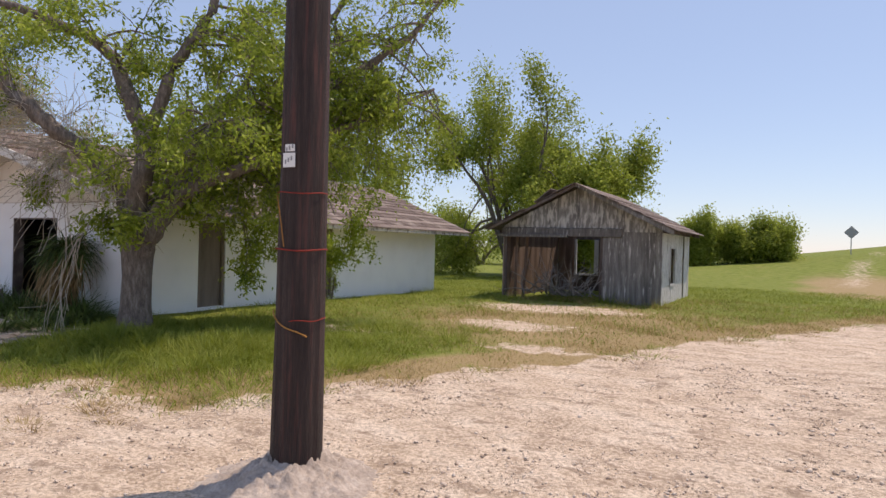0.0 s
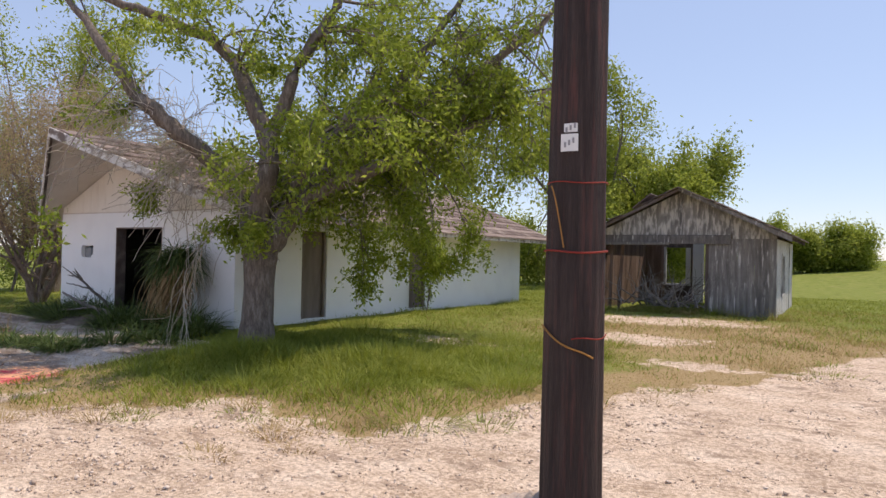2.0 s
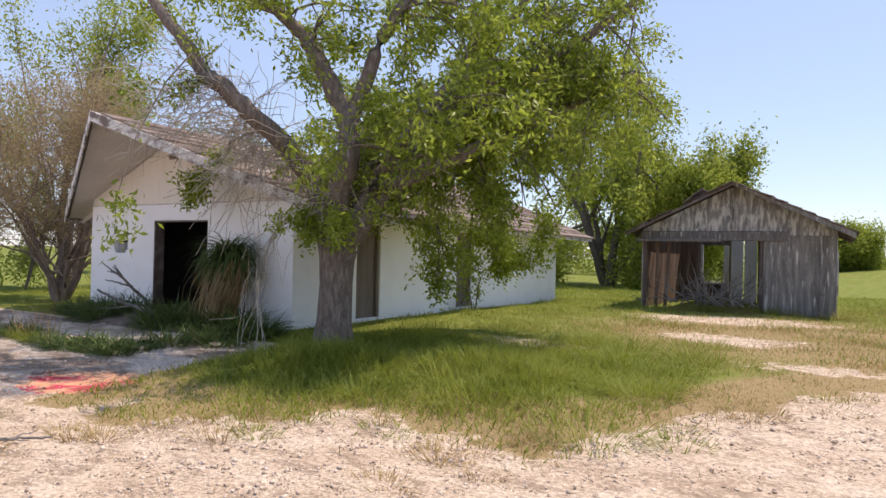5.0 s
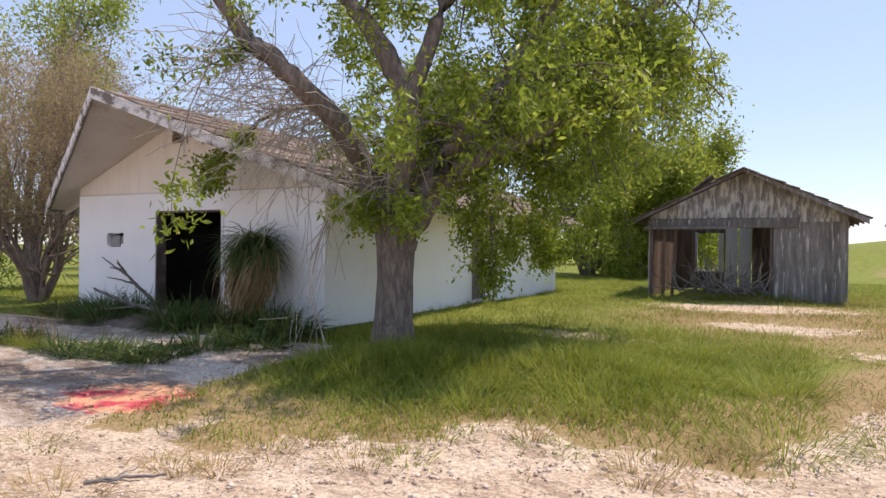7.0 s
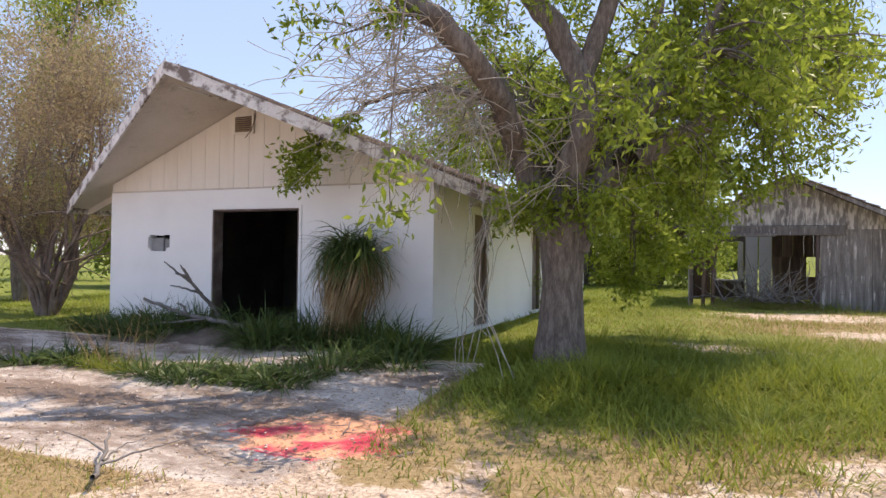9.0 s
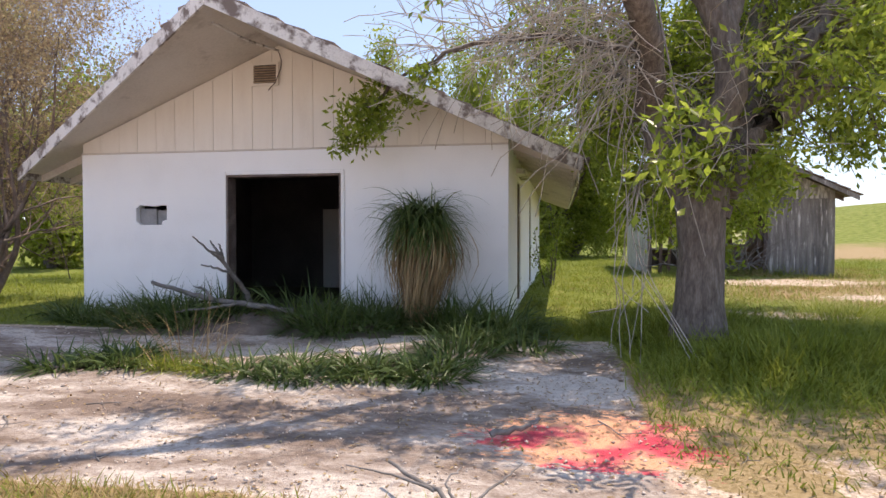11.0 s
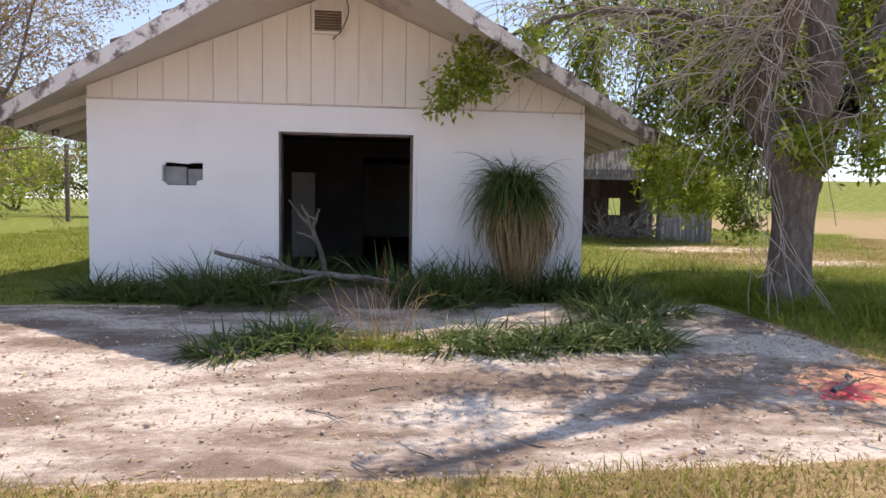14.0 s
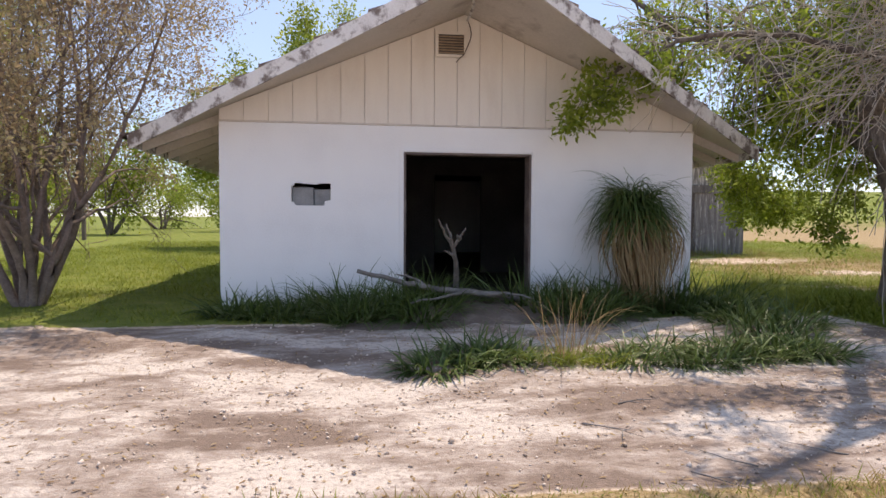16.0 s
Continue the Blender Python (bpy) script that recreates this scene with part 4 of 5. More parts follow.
simple_tree("shrub_tree", "many-stemmed brownish tree with thin sparse foliage", (-2.6, 0.75), 5.9, 3.1, 13, 21, M_LEAF_DRY, M_STEM, 24, 0.06, -0.05, 4, 0.5, 0.06, 0.5, puff=0.12, bare=1.7)
simple_tree("tree", "tall green tree beside the brown shrubs", (-6.8, 3.2), 9.6, 4.2, 4, 22, M_LEAF_FAR, M_BARK, 150, 0.13, 0.05, 3, 0.4, 0.16, puff=0.26)
simple_tree("tree", "yellow-green tree behind the house", (-1.5, 18), 8.4, 3.2, 3, 25, M_LEAF_FAR, M_BARK, 110, 0.18, 0.05, 3, 0.45, 0.16, puff=0.3)
simple_tree("tree", "broad mesquite tree with dark trunk in the meadow", (3.8, 27.5), 10.6, 5.2, 6, 23, M_LEAF_FAR, M_BARK, 170, 0.2, 0.08, 3, 0.8, 0.24, puff=0.36)
simple_tree("tree", "rounded mesquite tree behind the shed", (7.7, 28), 6.9, 4.2, 6, 24, M_LEAF_FAR, M_BARK, 170, 0.2, 0.08, 3, 0.9, 0.2, puff=0.36)
simple_tree("sapling", "low leafy sprout against the white side wall", (6.85, 6.1), 1.2, 0.45, 4, 26, M_LEAF, M_BARK, 24, 0.085, 0.1, 1, 0.5, 0.02, puff=0.07)
for i, (x, y, hh, sp) in enumerate(((10.4, 60, 4.3, 1.7), (13.9, 62, 3.4, 3.0), (16.4, 63, 3.5, 2.9))):
    simple_tree("bush", "dense round green bush at the edge of the field", (x, y), hh, sp, 9, 30 + i, M_LEAF_FAR, M_BARK, 200, 0.26, 0.12, 2, 0.9, 0.08, 0.4, puff=0.45)
for i, (x, y, hh, sp) in enumerate(((-14, 37, 6.5, 4), (-8, 48, 5, 5), (-20, 30, 8, 5), (-26, 42, 7, 6), (-3, 52, 6, 5), (-16, 56, 5, 6), (2, 56, 5, 5), (-34, 36, 8, 6), (-30, 58, 7, 7), (-44, 50, 8, 8), (-12, 13, 6, 2.6), (-22, 16, 6, 3.5), (5, 50, 4, 4))):
    simple_tree("tree", "green mesquite at the far side of the meadow", (x, y), hh, sp, 4, 50 + i, M_LEAF_FAR, M_BARK, 90, 0.3, 0.06, 2 if i != 10 else 3, 0.6, 0.15, puff=0.5)

# ---- the pole ----


def build_pole():
    x, y = 15.3, -4.98
    z = float(ground_z(x, y))
    p = thing("utility_pole", "dark creosoted wooden pole with labels and coloured twine", "pole", (x, y, z))
    rng = np.random.default_rng(5)
    n = 40
    zs = np.concatenate([np.linspace(-0.3, 4, 30), np.linspace(4.3, 11, n - 30)])
    V, F = tube_arrays([(np.stack([0.0 * zs + 0.004 * zs, 0 * zs, zs], 1), 0.185 - 0.0085 * zs)], 40)
    r = np.hypot(V[:, 0] - 0.004 * V[:, 2], V[:, 1])
    ang = np.arctan2(V[:, 1], V[:, 0])
    crack = 0.004 * np.sin(ang * 9 + V[:, 2] * 0.3) + 0.003 * np.sin(ang * 17 + 2 * np.sin(V[:, 2]))
    V[:, :2] *= (1 + crack / np.maximum(r, 0.01))[:, None]
    array_part("shaft", V, F, M_POLE, p, smooth=True)
    cam_dir = math.atan2(-8.65 - y, 17.2 - x)

    def arc(z0, z1, a0, a1, rr=0.004, wav=0.006, m=M_STRING_R, label="red twine"):
        k = np.linspace(0, 1, 20)
        a = a0 + (a1 - a0) * k
        zz = z0 + (z1 - z0) * k
        R = 0.192 - 0.0085 * zz + rr
        pts = np.stack([R * np.cos(a) + 0.004 * zz, R * np.sin(a), zz + wav * np.sin(9 * k)], 1)
        V, F = tube_arrays([(pts, np.full(20, rr))], 5)
        array_part("twine", V, F, m, p, label, True)

    arc(2.10, 2.10, cam_dir - 1.4, cam_dir + 1.5)
    arc(1.70, 1.70, cam_dir - 1.7, cam_dir + 1.7, 0.006)
    arc(1.20, 1.21, cam_dir - 0.2, cam_dir + 1.6, m=M_STRING_R)
    arc(1.26, 1.09, cam_dir - 1.5, cam_dir + 0.5, 0.006, m=M_STRING_O, label="orange twine")
    # a loose end that hangs
    k = np.linspace(0, 1, 14)
    a = cam_dir - 0.95 + 0.5 * k
    R = 0.19
    pts = np.stack([R * np.cos(a), R * np.sin(a), 2.08 - 0.36 * k ** 1.5], 1)
    V, F = tube_arrays([(pts, np.full(14, 0.0045))], 5)
    array_part("twine", V, F, M_STRING_O, p, "orange twine", True)
    # two labels, curved to the shaft
    for nm, z0, z1, da, wd in (("label_card", 2.385, 2.435, 0.14, 0.055), ("label_card", 2.275, 2.375, 0.10, 0.072)):
        bm = bmesh.new()
        cols = []
        a0 = -math.pi / 2 - 0.02 + da
        for q in range(6):
            ang = a0 + (q / 5 - 0.5) * wd / 0.172 * 1.35
            cols.append([bm.verts.new(((0.182 + o) * math.cos(ang) + 0.009, (0.182 + o) * math.sin(ang), zz)) for o in (0.0, 0.002) for zz in (z0, z1)])
        for a, b in zip(cols, cols[1:]):
            bm.faces.new((a[2], b[2], b[3], a[3]))
            bm.faces.new((a[0], a[1], b[1], b[0]))
            bm.faces.new((a[1], a[3], b[3], b[1]))
            bm.faces.new((a[0], b[0], b[2], a[2]))
        c = part(nm, bm, M_LABEL, p, "small white printed card")
        for q in range(3):
            ang = a0 + (q - 1) * 0.13
            zz = (z0 + z1) / 2 + (q - 1) * 0.012
            part("print", box_bm(-0.006, 0.006, -0.0015, 0.0015, -0.015, 0.015, m=pose(0.1855 * math.cos(ang) + 0.009, 0.1855 * math.sin(ang), zz, 0, 0, math.degrees(ang) + 90)), M_INK, c)
    # mound of clods round the foot
    bm = bmesh.new()
    bmesh.ops.create_grid(bm, x_segments=110, y_segments=110, size=0.95)
    for v in bm.verts:
        r = math.hypot(v.co.x, v.co.y)
        hgt = 0.26 * math.exp(-(r / 0.42) ** 2) - 0.02
        v.co.z = hgt + (0.06 * noise.noise(v.co * 6) + 0.085 * abs(noise.noise(v.co * 15)) + 0.04 * noise.noise(v.co * 31)) * math.exp(-(r / 0.6) ** 2) - 0.05 * (r > 0.85)
    m = link_mesh("soil_mound", bm, M_SOIL, None, smooth=True)
    m.location = (x, y, z)
    tagged(m, "heap of grey clods packed round the foot of the pole", "mound")


build_pole()


# ---- road sign on the bank ----
def build_sign(x, y):
    z = float(ground_z(x, y))
    s = thing("road_sign", "diamond road sign seen from behind on a thin post", "sign", (x, y, z))
    part("post", box_bm(-0.04, 0.04, -0.04, 0.04, -0.2, 2.4), M_SIGN, s)
    part("plate", box_bm(-0.45, 0.45, -0.06, -0.045, -0.45, 0.45, m=pose(0, 0, 2.1, 0, 45, 0)), M_SIGN, s)


build_sign(23.4, 66)
post = link_mesh("fence_post", box_bm(-0.09, 0.09, -0.09, 0.09, -0.2, 3.9, 0.02), M_DARKWOOD)
post.location = (-11.74, 26.7, 0)
tagged(post, "lone dark wooden post in the meadow", "post")


# ---- shaggy plant by the doorway ----
def strap_arrays(rng, bases, dirs, lengths, width, droop, seg=5):
    n = len(bases)
    p = np.asarray(bases, float).copy()
    d = np.asarray(dirs, float).copy()
    d /= np.linalg.norm(d, axis=1)[:, None]
    side = np.cross(d, [[0, 0, 1.0]]) + rng.normal(0, 0.15, (n, 3))
    side /= np.linalg.norm(side, axis=1)[:, None] + 1e-9
    L = np.asarray(lengths)[:, None]
    rows = []
    dr = np.broadcast_to(np.asarray(droop, float).reshape(-1, 1), (n, 1))
    for i in range(seg + 1):
        w = width * (1 - (i / seg) ** 2) * 0.5 + 0.0008
        rows.append(np.stack([p - side * w, p + side * w], 1))
        d = d + np.array([[0, 0, -1.0]]) * dr * 2 / seg
        d /= np.linalg.norm(d, axis=1)[:, None]
        p = p + d * L / seg
    V = np.stack(rows, 1).reshape(-1, 3)
    k = (seg + 1) * 2
    b = (np.arange(n) * k)[:, None]
    q = np.arange(seg)[None] * 2
    F = np.stack([b + q, b + q + 1, b + q + 3, b + q + 2], -1).reshape(-1, 4)
    return V, F


def shaggy_plant(x, y):
    rng = np.random.default_rng(8)
    t = thing("shaggy_plant", "shaggy ponytail plant with green top and straw skirt by the wall", "plant", (x, y, 0))
    V, F = tube_arrays([([(0, 0.02, -0.1), (0.0, 0.03, 0.3), (-0.03, 0.04, 0.8), (0, 0.02, 1.35)], [0.16, 0.12, 0.12, 0.10])], 10)
    array_part("stem", V, F, M_STRAW, t)
    n = 1500
    a = rng.uniform(0, 2 * np.pi, n)
    ctr = np.stack([rng.uniform(-0.33, 0.33, n), rng.uniform(-0.18, 0.10, n), rng.uniform(1.05, 1.5, n)], 1)
    d = np.stack([np.cos(a) * 0.9, np.sin(a) * 0.7 - 0.15, rng.uniform(0.1, 1.3, n)], 1)
    V, F = strap_arrays(rng, ctr, d, rng.uniform(0.35, 1.0, n), 0.018, rng.uniform(0.5, 1.3, n), 6)
    V[:, 1] = np.minimum(V[:, 1], 0.42)
    V[:, 0] *= 0.76
    array_part("green_leaves", V, F, M_STRAP, t, "arching grass-like green leaves")["kind"] = "stuff"
    n = 900
    a = rng.uniform(-np.pi, np.pi, n)
    ctr = np.stack([0.08 + rng.normal(0, 0.22, n), rng.uniform(-0.36, 0.0, n), rng.uniform(0.85, 1.3, n)], 1)
    d = np.stack([np.cos(a) * 0.35, np.sin(a) * 0.3 - 0.1, rng.uniform(-0.8, 0.1, n)], 1)
    V, F = strap_arrays(rng, ctr, d, rng.uniform(0.7, 1.1, n), 0.02, rng.uniform(0.9, 1.5, n), 5)
    V[:, 0] *= 0.8 - 0.42 * smoothstep(1.0, 0.1, V[:, 2])
    V[:, 2] = np.maximum(V[:, 2], -0.05)
    array_part("dead_skirt", V, F, M_STRAW, t, "hanging straw-coloured dead leaves")["kind"] = "stuff"


shaggy_plant(5.32, -0.48)


def strap_clump(at, r, n, length, seed, m=M_STRAP, width=0.016, name="strap_clump", label="low clump of dark green strap leaves", up=1.0):
    rng = np.random.default_rng(seed)
    z = float(ground_z(at[0], at[1]))
    th = thing(name, label, "plant", (at[0], at[1], z), "clumps along the house bed")
    a = rng.uniform(0, 2 * np.pi, n)
    rad = r * np.sqrt(rng.uniform(0, 1, n))
    b = np.stack([np.cos(a) * rad, np.sin(a) * rad * 0.7, np.full(n, -0.02)], 1)
    d = np.stack([np.cos(a) * 0.7 + rng.normal(0, 0.3, n), np.sin(a) * 0.7 + rng.normal(0, 0.3, n), rng.uniform(0.5, 1.6, n) * up], 1)
    V, F = strap_arrays(rng, b, d, length * rng.uniform(0.6, 1.25, n), width, rng.uniform(0.3, 1.0, n))
    V[:, 2] = np.maximum(V[:, 2], -0.03)
    array_part("leaves", V, F, m, th)["kind"] = "stuff"


crng = random.Random(17)
for i, (x, y) in enumerate(((2.35, -3.3), (2.65, -3.05), (2.95, -3.1), (2.75, -2.75), (4.25, -3.1), (4.65, -3.2), (5.0, -3.15), (5.35, -3.2), (5.7, -3.1), (6.05, -3.15), (4.5, -2.75), (5.2, -2.75), (5.9, -2.7))):
    strap_clump((x + crng.uniform(-0.08, 0.08), y + crng.uniform(-0.08, 0.08)), 0.3, 190, 0.36, 100 + i, width=0.02, up=0.65)
for i in range(3):
    strap_clump((3.35 + 0.25 * i, -3.15), 0.2, 220, 0.22, 210 + i, M_GRASS, 0.008, "grass_clump", "yellow-green grass clump at the edge of the bed", 1.0)
for i in range(15):
    x = 0.3 + i * 0.43 + crng.uniform(-0.1, 0.1)
    if 2.9 < x < 3.5:
        continue
    strap_clump((x, -0.55 + crng.uniform(-0.35, 0.1)), 0.38, 300, 0.66 if x > 1.5 else 0.42, 140 + i, width=0.02)
for i, (x, y) in enumerate(((1.7, -1.05), (2.1, -0.95), (2.45, -1.2), (4.0, -1.1), (4.35, -1.25), (4.7, -1.05))):
    strap_clump((x, y), 0.34, 280, 0.55, 220 + i, width=0.02)
for i in range(6):
    strap_clump((6.3 + crng.uniform(-0.5, 0.5), -0.9 - i * 0.24 + crng.uniform(-0.2, 0.2)), 0.36, 190, 0.44, 170 + i, width=0.02, up=0.8)
for i in range(5):
    strap_clump((3.55 + crng.uniform(-0.2, 0.2), -3.0 + crng.uniform(-0.2, 0.2)), 0.16, 11, 0.72, 190 + i, M_STRAW, 0.006, "seeding_weed", "tall pale seeding weed by the drive", 2.2)


# ---- fallen and dead wood ----
def dead_branch(name, label, at, d, length, radius, seed, depth=2, m=M_DEADWOOD, group="", flat=0.0, kids=(1, 3)):
    rng = np.random.default_rng(seed)
    z = float(ground_z(at[0], at[1])) + (at[2] if len(at) > 2 else 0)
    lines, tips = [], []
    branchlets(rng, (0, 0, 0), d, length, radius, depth, lines, tips, 0.0, 0.3, kids, 0.6)
    out = []
    for p, r in lines:
        p = np.array(p)
        if flat:
            p[:, 2] = np.abs(p[:, 2]) * (1 - flat) + 0.01
        out.append((p, r))
    V, F = tube_arrays(out, 5)
    ob = array_part(name, V, F, m, smooth=True)
    ob.location = (at[0], at[1], z)
    return tagged(ob, label, "branch", group)




def forked_branch(name, label, stem, forks, radius):
    """A dead limb: a stem and its forks, each a run of points."""
    t = thing(name, label, "branch", stem[0])
    rng = np.random.default_rng(len(stem) + len(forks))
    for k, run in enumerate([stem] + forks):
        P = np.array(run, float) - np.array(stem[0])
        u = np.linspace(0, len(P) - 1, len(P) * 4)
        Q = np.stack([np.interp(u, range(len(P)), P[:, a]) for a in range(3)], 1)
        Q[1:-1] += rng.normal(0, 0.006, Q[1:-1].shape)
        r = radius * (1 if k == 0 else 0.55)
        V, F = tube_arrays([(Q, np.linspace(r, r * (0.55 if k == 0 else 0.35), len(Q)))], 7)
        array_part("stem" if k == 0 else "fork", V, F, M_DEADWOOD, t, smooth=True)


forked_branch("dead_branch", "grey upright dead branch forked before the doorway",
              [(2.97, -0.45, 0.18), (2.95, -0.6, 0.4), (2.92, -0.8, 0.6), (2.83, -1.05, 0.88)],
              [[(2.83, -1.05, 0.88), (2.74, -1.15, 0.98), (2.62, -1.35, 1.17)], [(2.84, -1.0, 0.84), (2.9, -1.15, 0.95), (2.94, -1.3, 1.08)],
               [(2.83, -1.02, 0.86), (2.78, -1.1, 1.02), (2.74, -1.15, 1.12)], [(2.9, -0.85, 0.68), (2.82, -1.1, 0.76), (2.7, -1.3, 0.82)], [(2.9, -1.15, 0.95), (2.84, -1.35, 1.0)]], 0.042)
forked_branch("dead_branch", "long grey fallen limb lying before the doorway",
              [(3.75, -0.9, 0.22), (3.2, -0.9, 0.28), (2.6, -0.85, 0.34), (2.2, -0.85, 0.44), (1.72, -0.85, 0.56)],
              [[(3.0, -0.9, 0.3), (2.7, -1.1, 0.26), (2.3, -1.25, 0.22)], [(2.6, -0.85, 0.34), (2.4, -0.7, 0.46), (2.2, -0.65, 0.5)], [(3.3, -0.9, 0.27), (3.5, -1.1, 0.3), (3.8, -1.2, 0.25)]], 0.045)
forked_branch("fallen_branch", "dry forked branch lying on the pale drive",
              [(6.75, -6.0, -0.05), (6.55, -5.75, -0.02), (6.2, -5.4, 0.0)], [[(6.66, -5.9, -0.03), (6.8, -5.65, 0.02), (6.9, -5.45, 0.05)], [(6.5, -5.7, -0.02), (6.3, -5.65, 0.03), (6.05, -5.65, 0.06)], [(6.62, -5.82, -0.02), (6.55, -5.65, 0.0), (6.6, -5.5, 0.03)]], 0.016)
forked_branch("fallen_branch", "short dark stick lying beside the red paint",
              [(6.65, -4.6, -0.08), (6.85, -4.5, -0.05), (6.95, -4.35, -0.03)], [[(6.85, -4.5, -0.05), (6.95, -4.55, 0.0)]], 0.022)
forked_branch("fallen_branch", "dry forked branch lying on bare caliche",
              [(9.4, -6.3, -0.03), (9.55, -6.12, -0.02), (9.75, -6.0, -0.01)], [[(9.5, -6.2, -0.03), (9.5, -6.0, 0.0)], [(9.45, -6.25, -0.03), (9.7, -6.15, -0.01)]], 0.014)
for i in range(7):
    dead_branch("fallen_stick", "dry fallen stick on the pale drive", (crng.uniform(3, 8.4), crng.uniform(-5.6, -3.9)), (crng.uniform(-1, 1), crng.uniform(-1, 1), 0.02), crng.uniform(0.12, 0.32), 0.006, 300 + i, 1, flat=0.85, group="sticks on the drive")
for i in range(46):
    a = crng.uniform(0, 6.28)
    dead_branch("brush", "dry grey brush heaped inside the shed", (12.0 + crng.gauss(0, 0.65), 11.8 + crng.gauss(0, 0.3), 0.2), (math.cos(a), math.sin(a) * 0.5, crng.uniform(0.15, 1.0)), 0.9, 0.027, 400 + i, 1, group="brush heap in the shed")


# ---- grass and gravel ----
def scatter_grass(name, label, n, region, keep, hgt, width, m, seed, seg=2):
    rng = np.random.default_rng(seed)
    x0, x1, y0, y1 = region
    x, y = rng.uniform(x0, x1, n), rng.uniform(y0, y1, n)
    k = keep(x, y)
    ok = rng.uniform(0, 1, n) < k
    inside = (x > -0.03) & (x < HW + 0.03) & (y > -0.02) & (y < HL)
    inside |= (x > SX0) & (x < SX1) & (y > SY0) & (y < SY1)
    ok &= ~inside
    x, y = x[ok], y[ok]
    z = ground_z(x, y) - 0.01
    n = len(x)
    patch = 0.7 + 0.5 * np.sin(x * 1.9 + 1.1 * np.sin(y * 1.3)) * np.sin(y * 2.1 + x * 0.4)
    L = hgt(x, y) * rng.uniform(0.5, 1.3, n) * np.clip(patch, 0.45, 1.3)
    a = rng.uniform(0, 2 * np.pi, n)
    d = np.stack([np.cos(a) * 0.5, np.sin(a) * 0.5, np.ones(n)], 1)
    V, F = strap_arrays(rng, np.stack([x, y, z], 1), d, L, width, rng.uniform(0.1, 0.7, n), seg)
    ob = array_part(name, V, F, m)
    tagged(ob, label, "grass", kind="stuff")


def grass_amount(x, y):
    bed = (x > 7.7) | (y > -0.9) | (x < -2.4)
    return (1 - dirt_mask(x, y)) * np.where(bed, 1, 0.15)


def lush(x, y):
    return blob(x, y, 9.7, -1.6, 2.2, 1.6)


scatter_grass("grass", "long bright green grass under the tree", 90000, (6.6, 13.5, -5.2, 1.6), lambda x, y: grass_amount(x, y) * np.clip(0.15 + 1.3 * lush(x, y), 0, 1), lambda x, y: 0.14 + 0.34 * lush(x, y), 0.011, M_GRASS, 1, 3)
scatter_grass("meadow_grass", "green grass of the yard", 240000, (-8, 24, -5.2, 24), lambda x, y: grass_amount(x, y) * (1 - 0.82 * dry_mask(x, y)), lambda x, y: 0.10 + 0.10 * smoothstep(-2, 8, y), 0.012, M_GRASS, 2)
scatter_grass("dry_grass", "short dry yellow grass along the drive", 230000, (7, 24, -5.8, 16), lambda x, y: grass_amount(x, y) * np.clip(dry_mask(x, y) * 1.1, 0, 1), lambda x, y: 0.09 + 0.03 * smoothstep(0, 8, y), 0.008, M_DRYGRASS, 3)
scatter_grass("verge_grass", "thin yellowish verge grass beside the drive", 26000, (-4, 7.2, -6.7, -5.45), lambda x, y: (1 - dirt_mask(x, y)), lambda x, y: 0.10 + 0 * x, 0.006, M_DRYGRASS, 4)
scatter_grass("verge_grass", "thin green verge grass beside the drive", 10000, (-4, 7.2, -6.7, -5.45), lambda x, y: (1 - dirt_mask(x, y)), lambda x, y: 0.10 + 0 * x, 0.007, M_GRASS, 5)


def scatter_stones(n, region, seed):
    rng = np.random.default_rng(seed)
    x, y = rng.uniform(region[0], region[1], n), rng.uniform(region[2], region[3], n)
    ok = (dirt_mask(x, y) > 0.6) & (rng.uniform(0, 1, n) > 0.7 * pad_mask(x, y)) & (rng.uniform(0, 1, n) < 0.35 + 0.65 * (0.5 + 0.5 * np.sin(x * 1.1 + 2 * np.sin(y * 0.9))))
    x, y = x[ok], y[ok]
    n = len(x)
    s = np.minimum(0.004 + 0.007 * rng.exponential(0.6, n), 0.028)
    base = np.array([(1, 0, 0), (0, 1, 0), (-1, 0, 0), (0, -1, 0), (0, 0, 0.75), (0, 0, -0.6)], float)
    V = base[None] * s[:, None, None] * rng.uniform(0.6, 1.3, (n, 6, 1)) + rng.normal(0, 0.2, (n, 6, 3)) * s[:, None, None]
    V += np.stack([x, y, ground_z(x, y) + 0.2 * s], 1)[:, None]
    f = np.array([(0, 1, 4), (1, 2, 4), (2, 3, 4), (3, 0, 4), (1, 0, 5), (2, 1, 5), (3, 2, 5), (0, 3, 5)])
    F = (np.arange(n)[:, None, None] * 6 + f[None]).reshape(-1, 3)
    ob = array_part("gravel", V.reshape(-1, 3), F, M_STONE)
    tagged(ob, "loose pale gravel scattered over the drive", "gravel", kind="stuff")


scatter_stones(160000, (0, 24, -8.4, 2), 9)


def tuft(at, r, n, length, seed, m, label):
    rng = np.random.default_rng(seed)
    a = rng.uniform(0, 2 * np.pi, n)
    rad = r * np.sqrt(rng.uniform(0, 1, n))
    x, y = at[0] + np.cos(a) * rad * 1.6, at[1] + np.sin(a) * rad
    d = np.stack([np.cos(a) * 0.6, np.sin(a) * 0.6, np.ones(n)], 1)
    V, F = strap_arrays(rng, np.stack([x, y, ground_z(x, y) - 0.01], 1), d, length * rng.uniform(0.5, 1.3, n), 0.006, rng.uniform(0.1, 0.8, n), 2)
    tagged(array_part("grass_tuft", V, F, m), label, "grass", "tufts on the drive", "stuff")


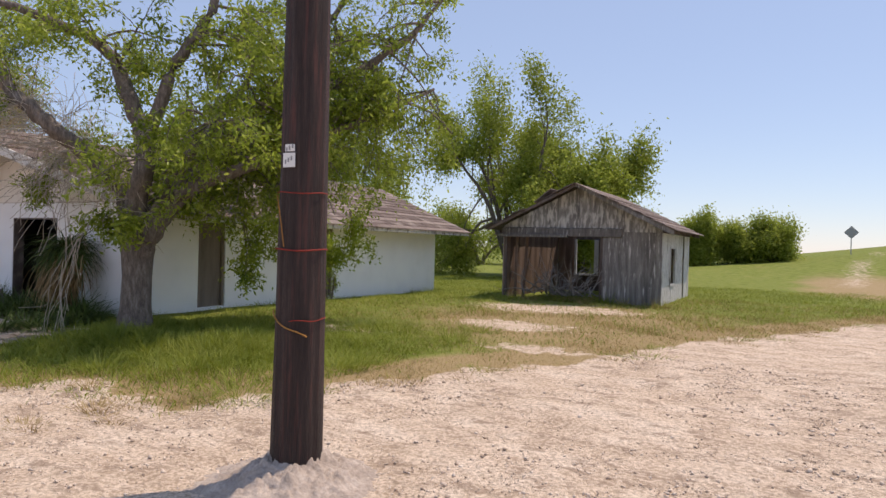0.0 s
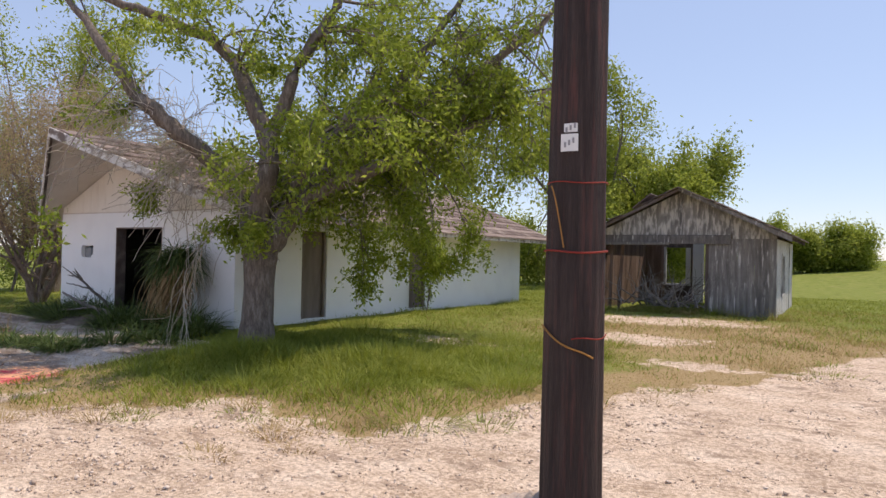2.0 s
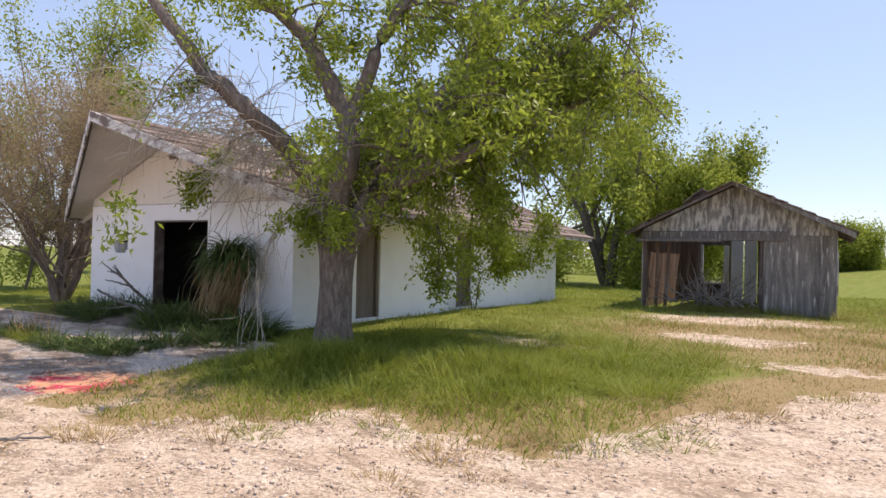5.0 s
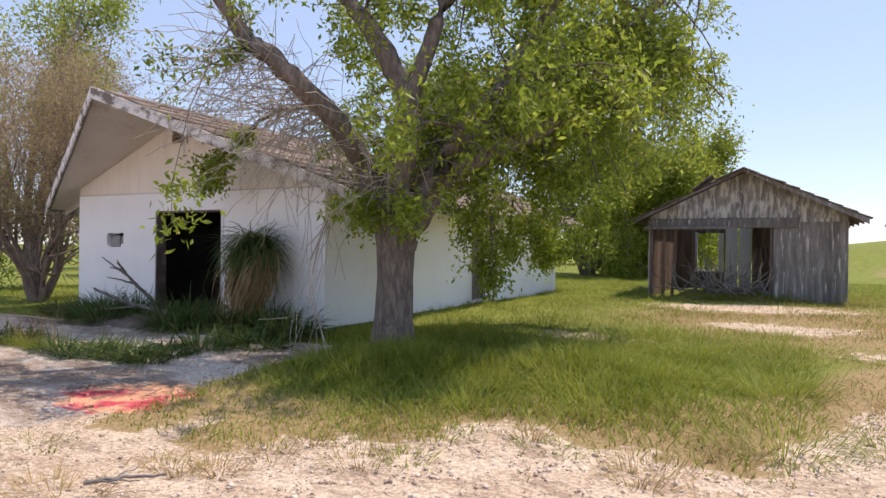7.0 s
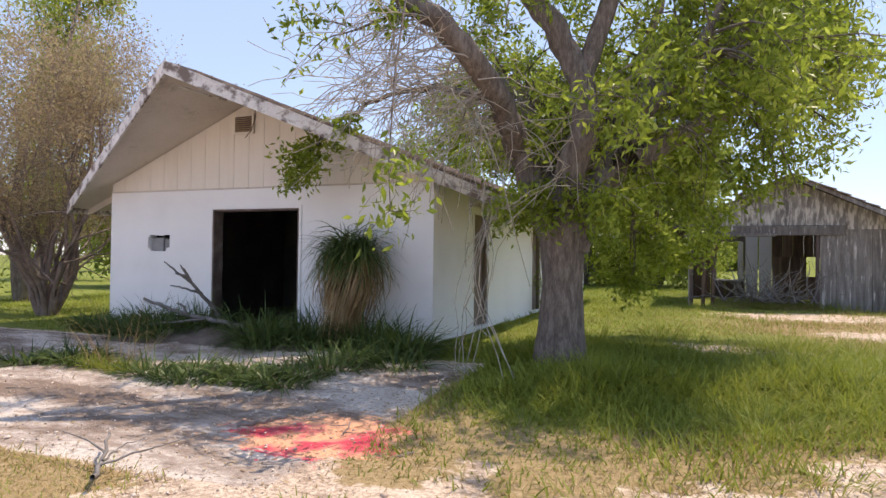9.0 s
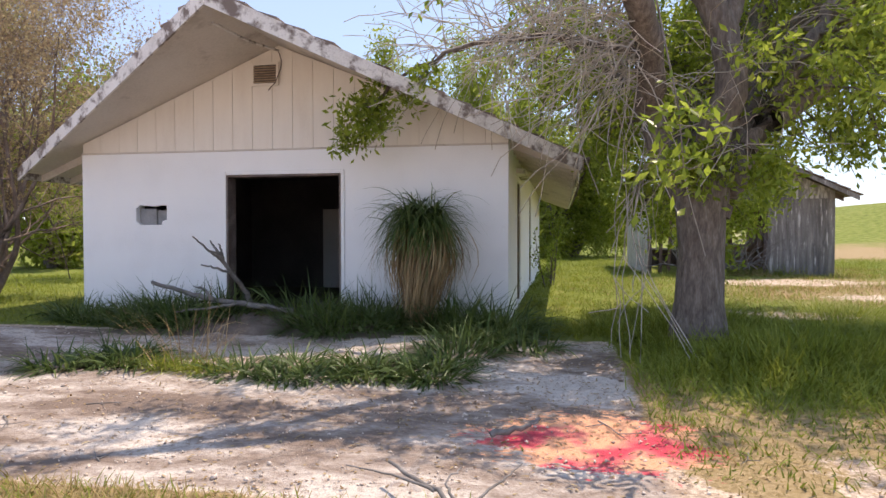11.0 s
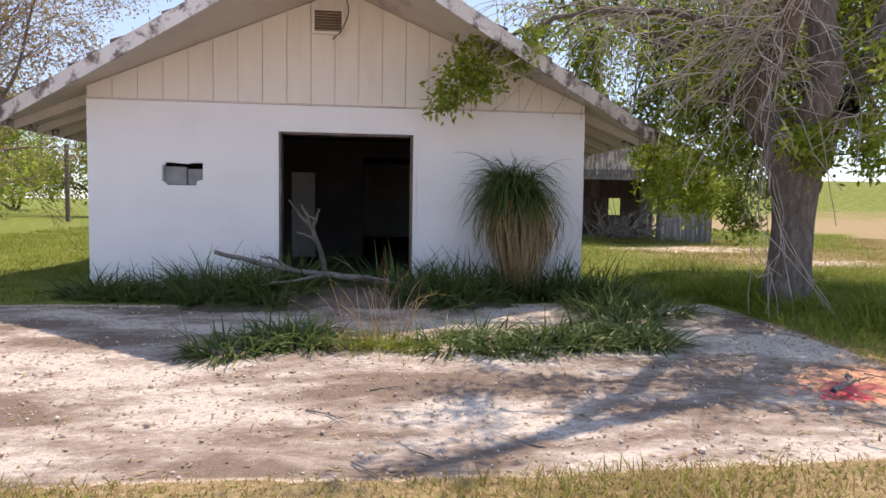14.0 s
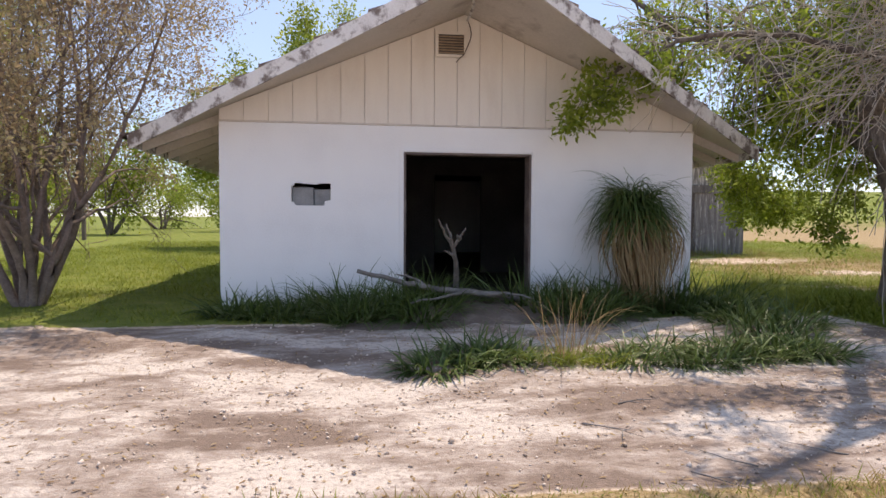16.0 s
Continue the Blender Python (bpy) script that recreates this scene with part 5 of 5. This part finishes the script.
trng = random.Random(31)
for k in range(46):
    x = trng.uniform(8, 21)
    y = float(np.interp(x, EDGE_X, EDGE_Y)) - abs(trng.gauss(0.15, 0.75))
    tuft((x, y), trng.uniform(0.1, 0.28), 110, trng.uniform(0.06, 0.16), 600 + k, M_DRYGRASS if k % 3 else M_GRASS, "small dry grass tuft at the edge of the drive")
for k in range(44):
    tuft((trng.uniform(7.8, 14), trng.uniform(-3.8, 3)), trng.uniform(0.2, 0.4), 170, trng.uniform(0.25, 0.42), 660 + k, M_GRASS, "taller green grass tuft in the yard")
for k in range(14):
    tuft((trng.uniform(10, 15.5), trng.uniform(10.9, 11.75)), trng.uniform(0.15, 0.3), 120, trng.uniform(0.25, 0.5), 690 + k, M_DRYGRASS if k % 2 else M_GRASS, "dry weed tuft at the foot of the shed")


def leaf_litter(n, seed):
    rng = np.random.default_rng(seed)
    x, y = rng.uniform(-1, 8.2, n), rng.uniform(-5.6, -1.2, n)
    ok = rng.uniform(0, 1, n) < 0.25 + 0.75 * blob(x, y, 6.5, -3.2, 2.5, 1.6)
    x, y = x[ok], y[ok]
    z = ground_z(x, y) + 0.008
    d = rng.normal(0, 1, (len(x), 3)) * [1, 1, 0.12]
    d /= np.linalg.norm(d, axis=1)[:, None]
    V, F = strap_arrays(rng, np.stack([x, y, z], 1), d, rng.uniform(0.02, 0.05, len(x)), 0.014, 0.05 + 0 * x, 2)
    tagged(array_part("leaf_litter", V, F, M_STRAW), "dry fallen leaves scattered over the drive", "leaves", kind="stuff")


leaf_litter(9000, 77)

bm = bmesh.new()
bmesh.ops.create_grid(bm, x_segments=70, y_segments=34, size=1.0)
for v in bm.verts:
    x, y = v.co.x * 2.0, v.co.y * 0.75
    fall = max(0.0, 1 - (x / 2.0) ** 2) * max(0.0, 1 - (y / 0.75) ** 2)
    v.co = Vector((x, y, 0.20 * fall + 0.05 * noise.noise(Vector((x * 5, y * 5, 0))) * fall - 0.03))
bank = link_mesh("soil_bank", bm, M_EARTH, smooth=True)
bank.location = (3.4, -0.85, 0.0)
tagged(bank, "low bank of dark brown soil before the doorway", "soil")
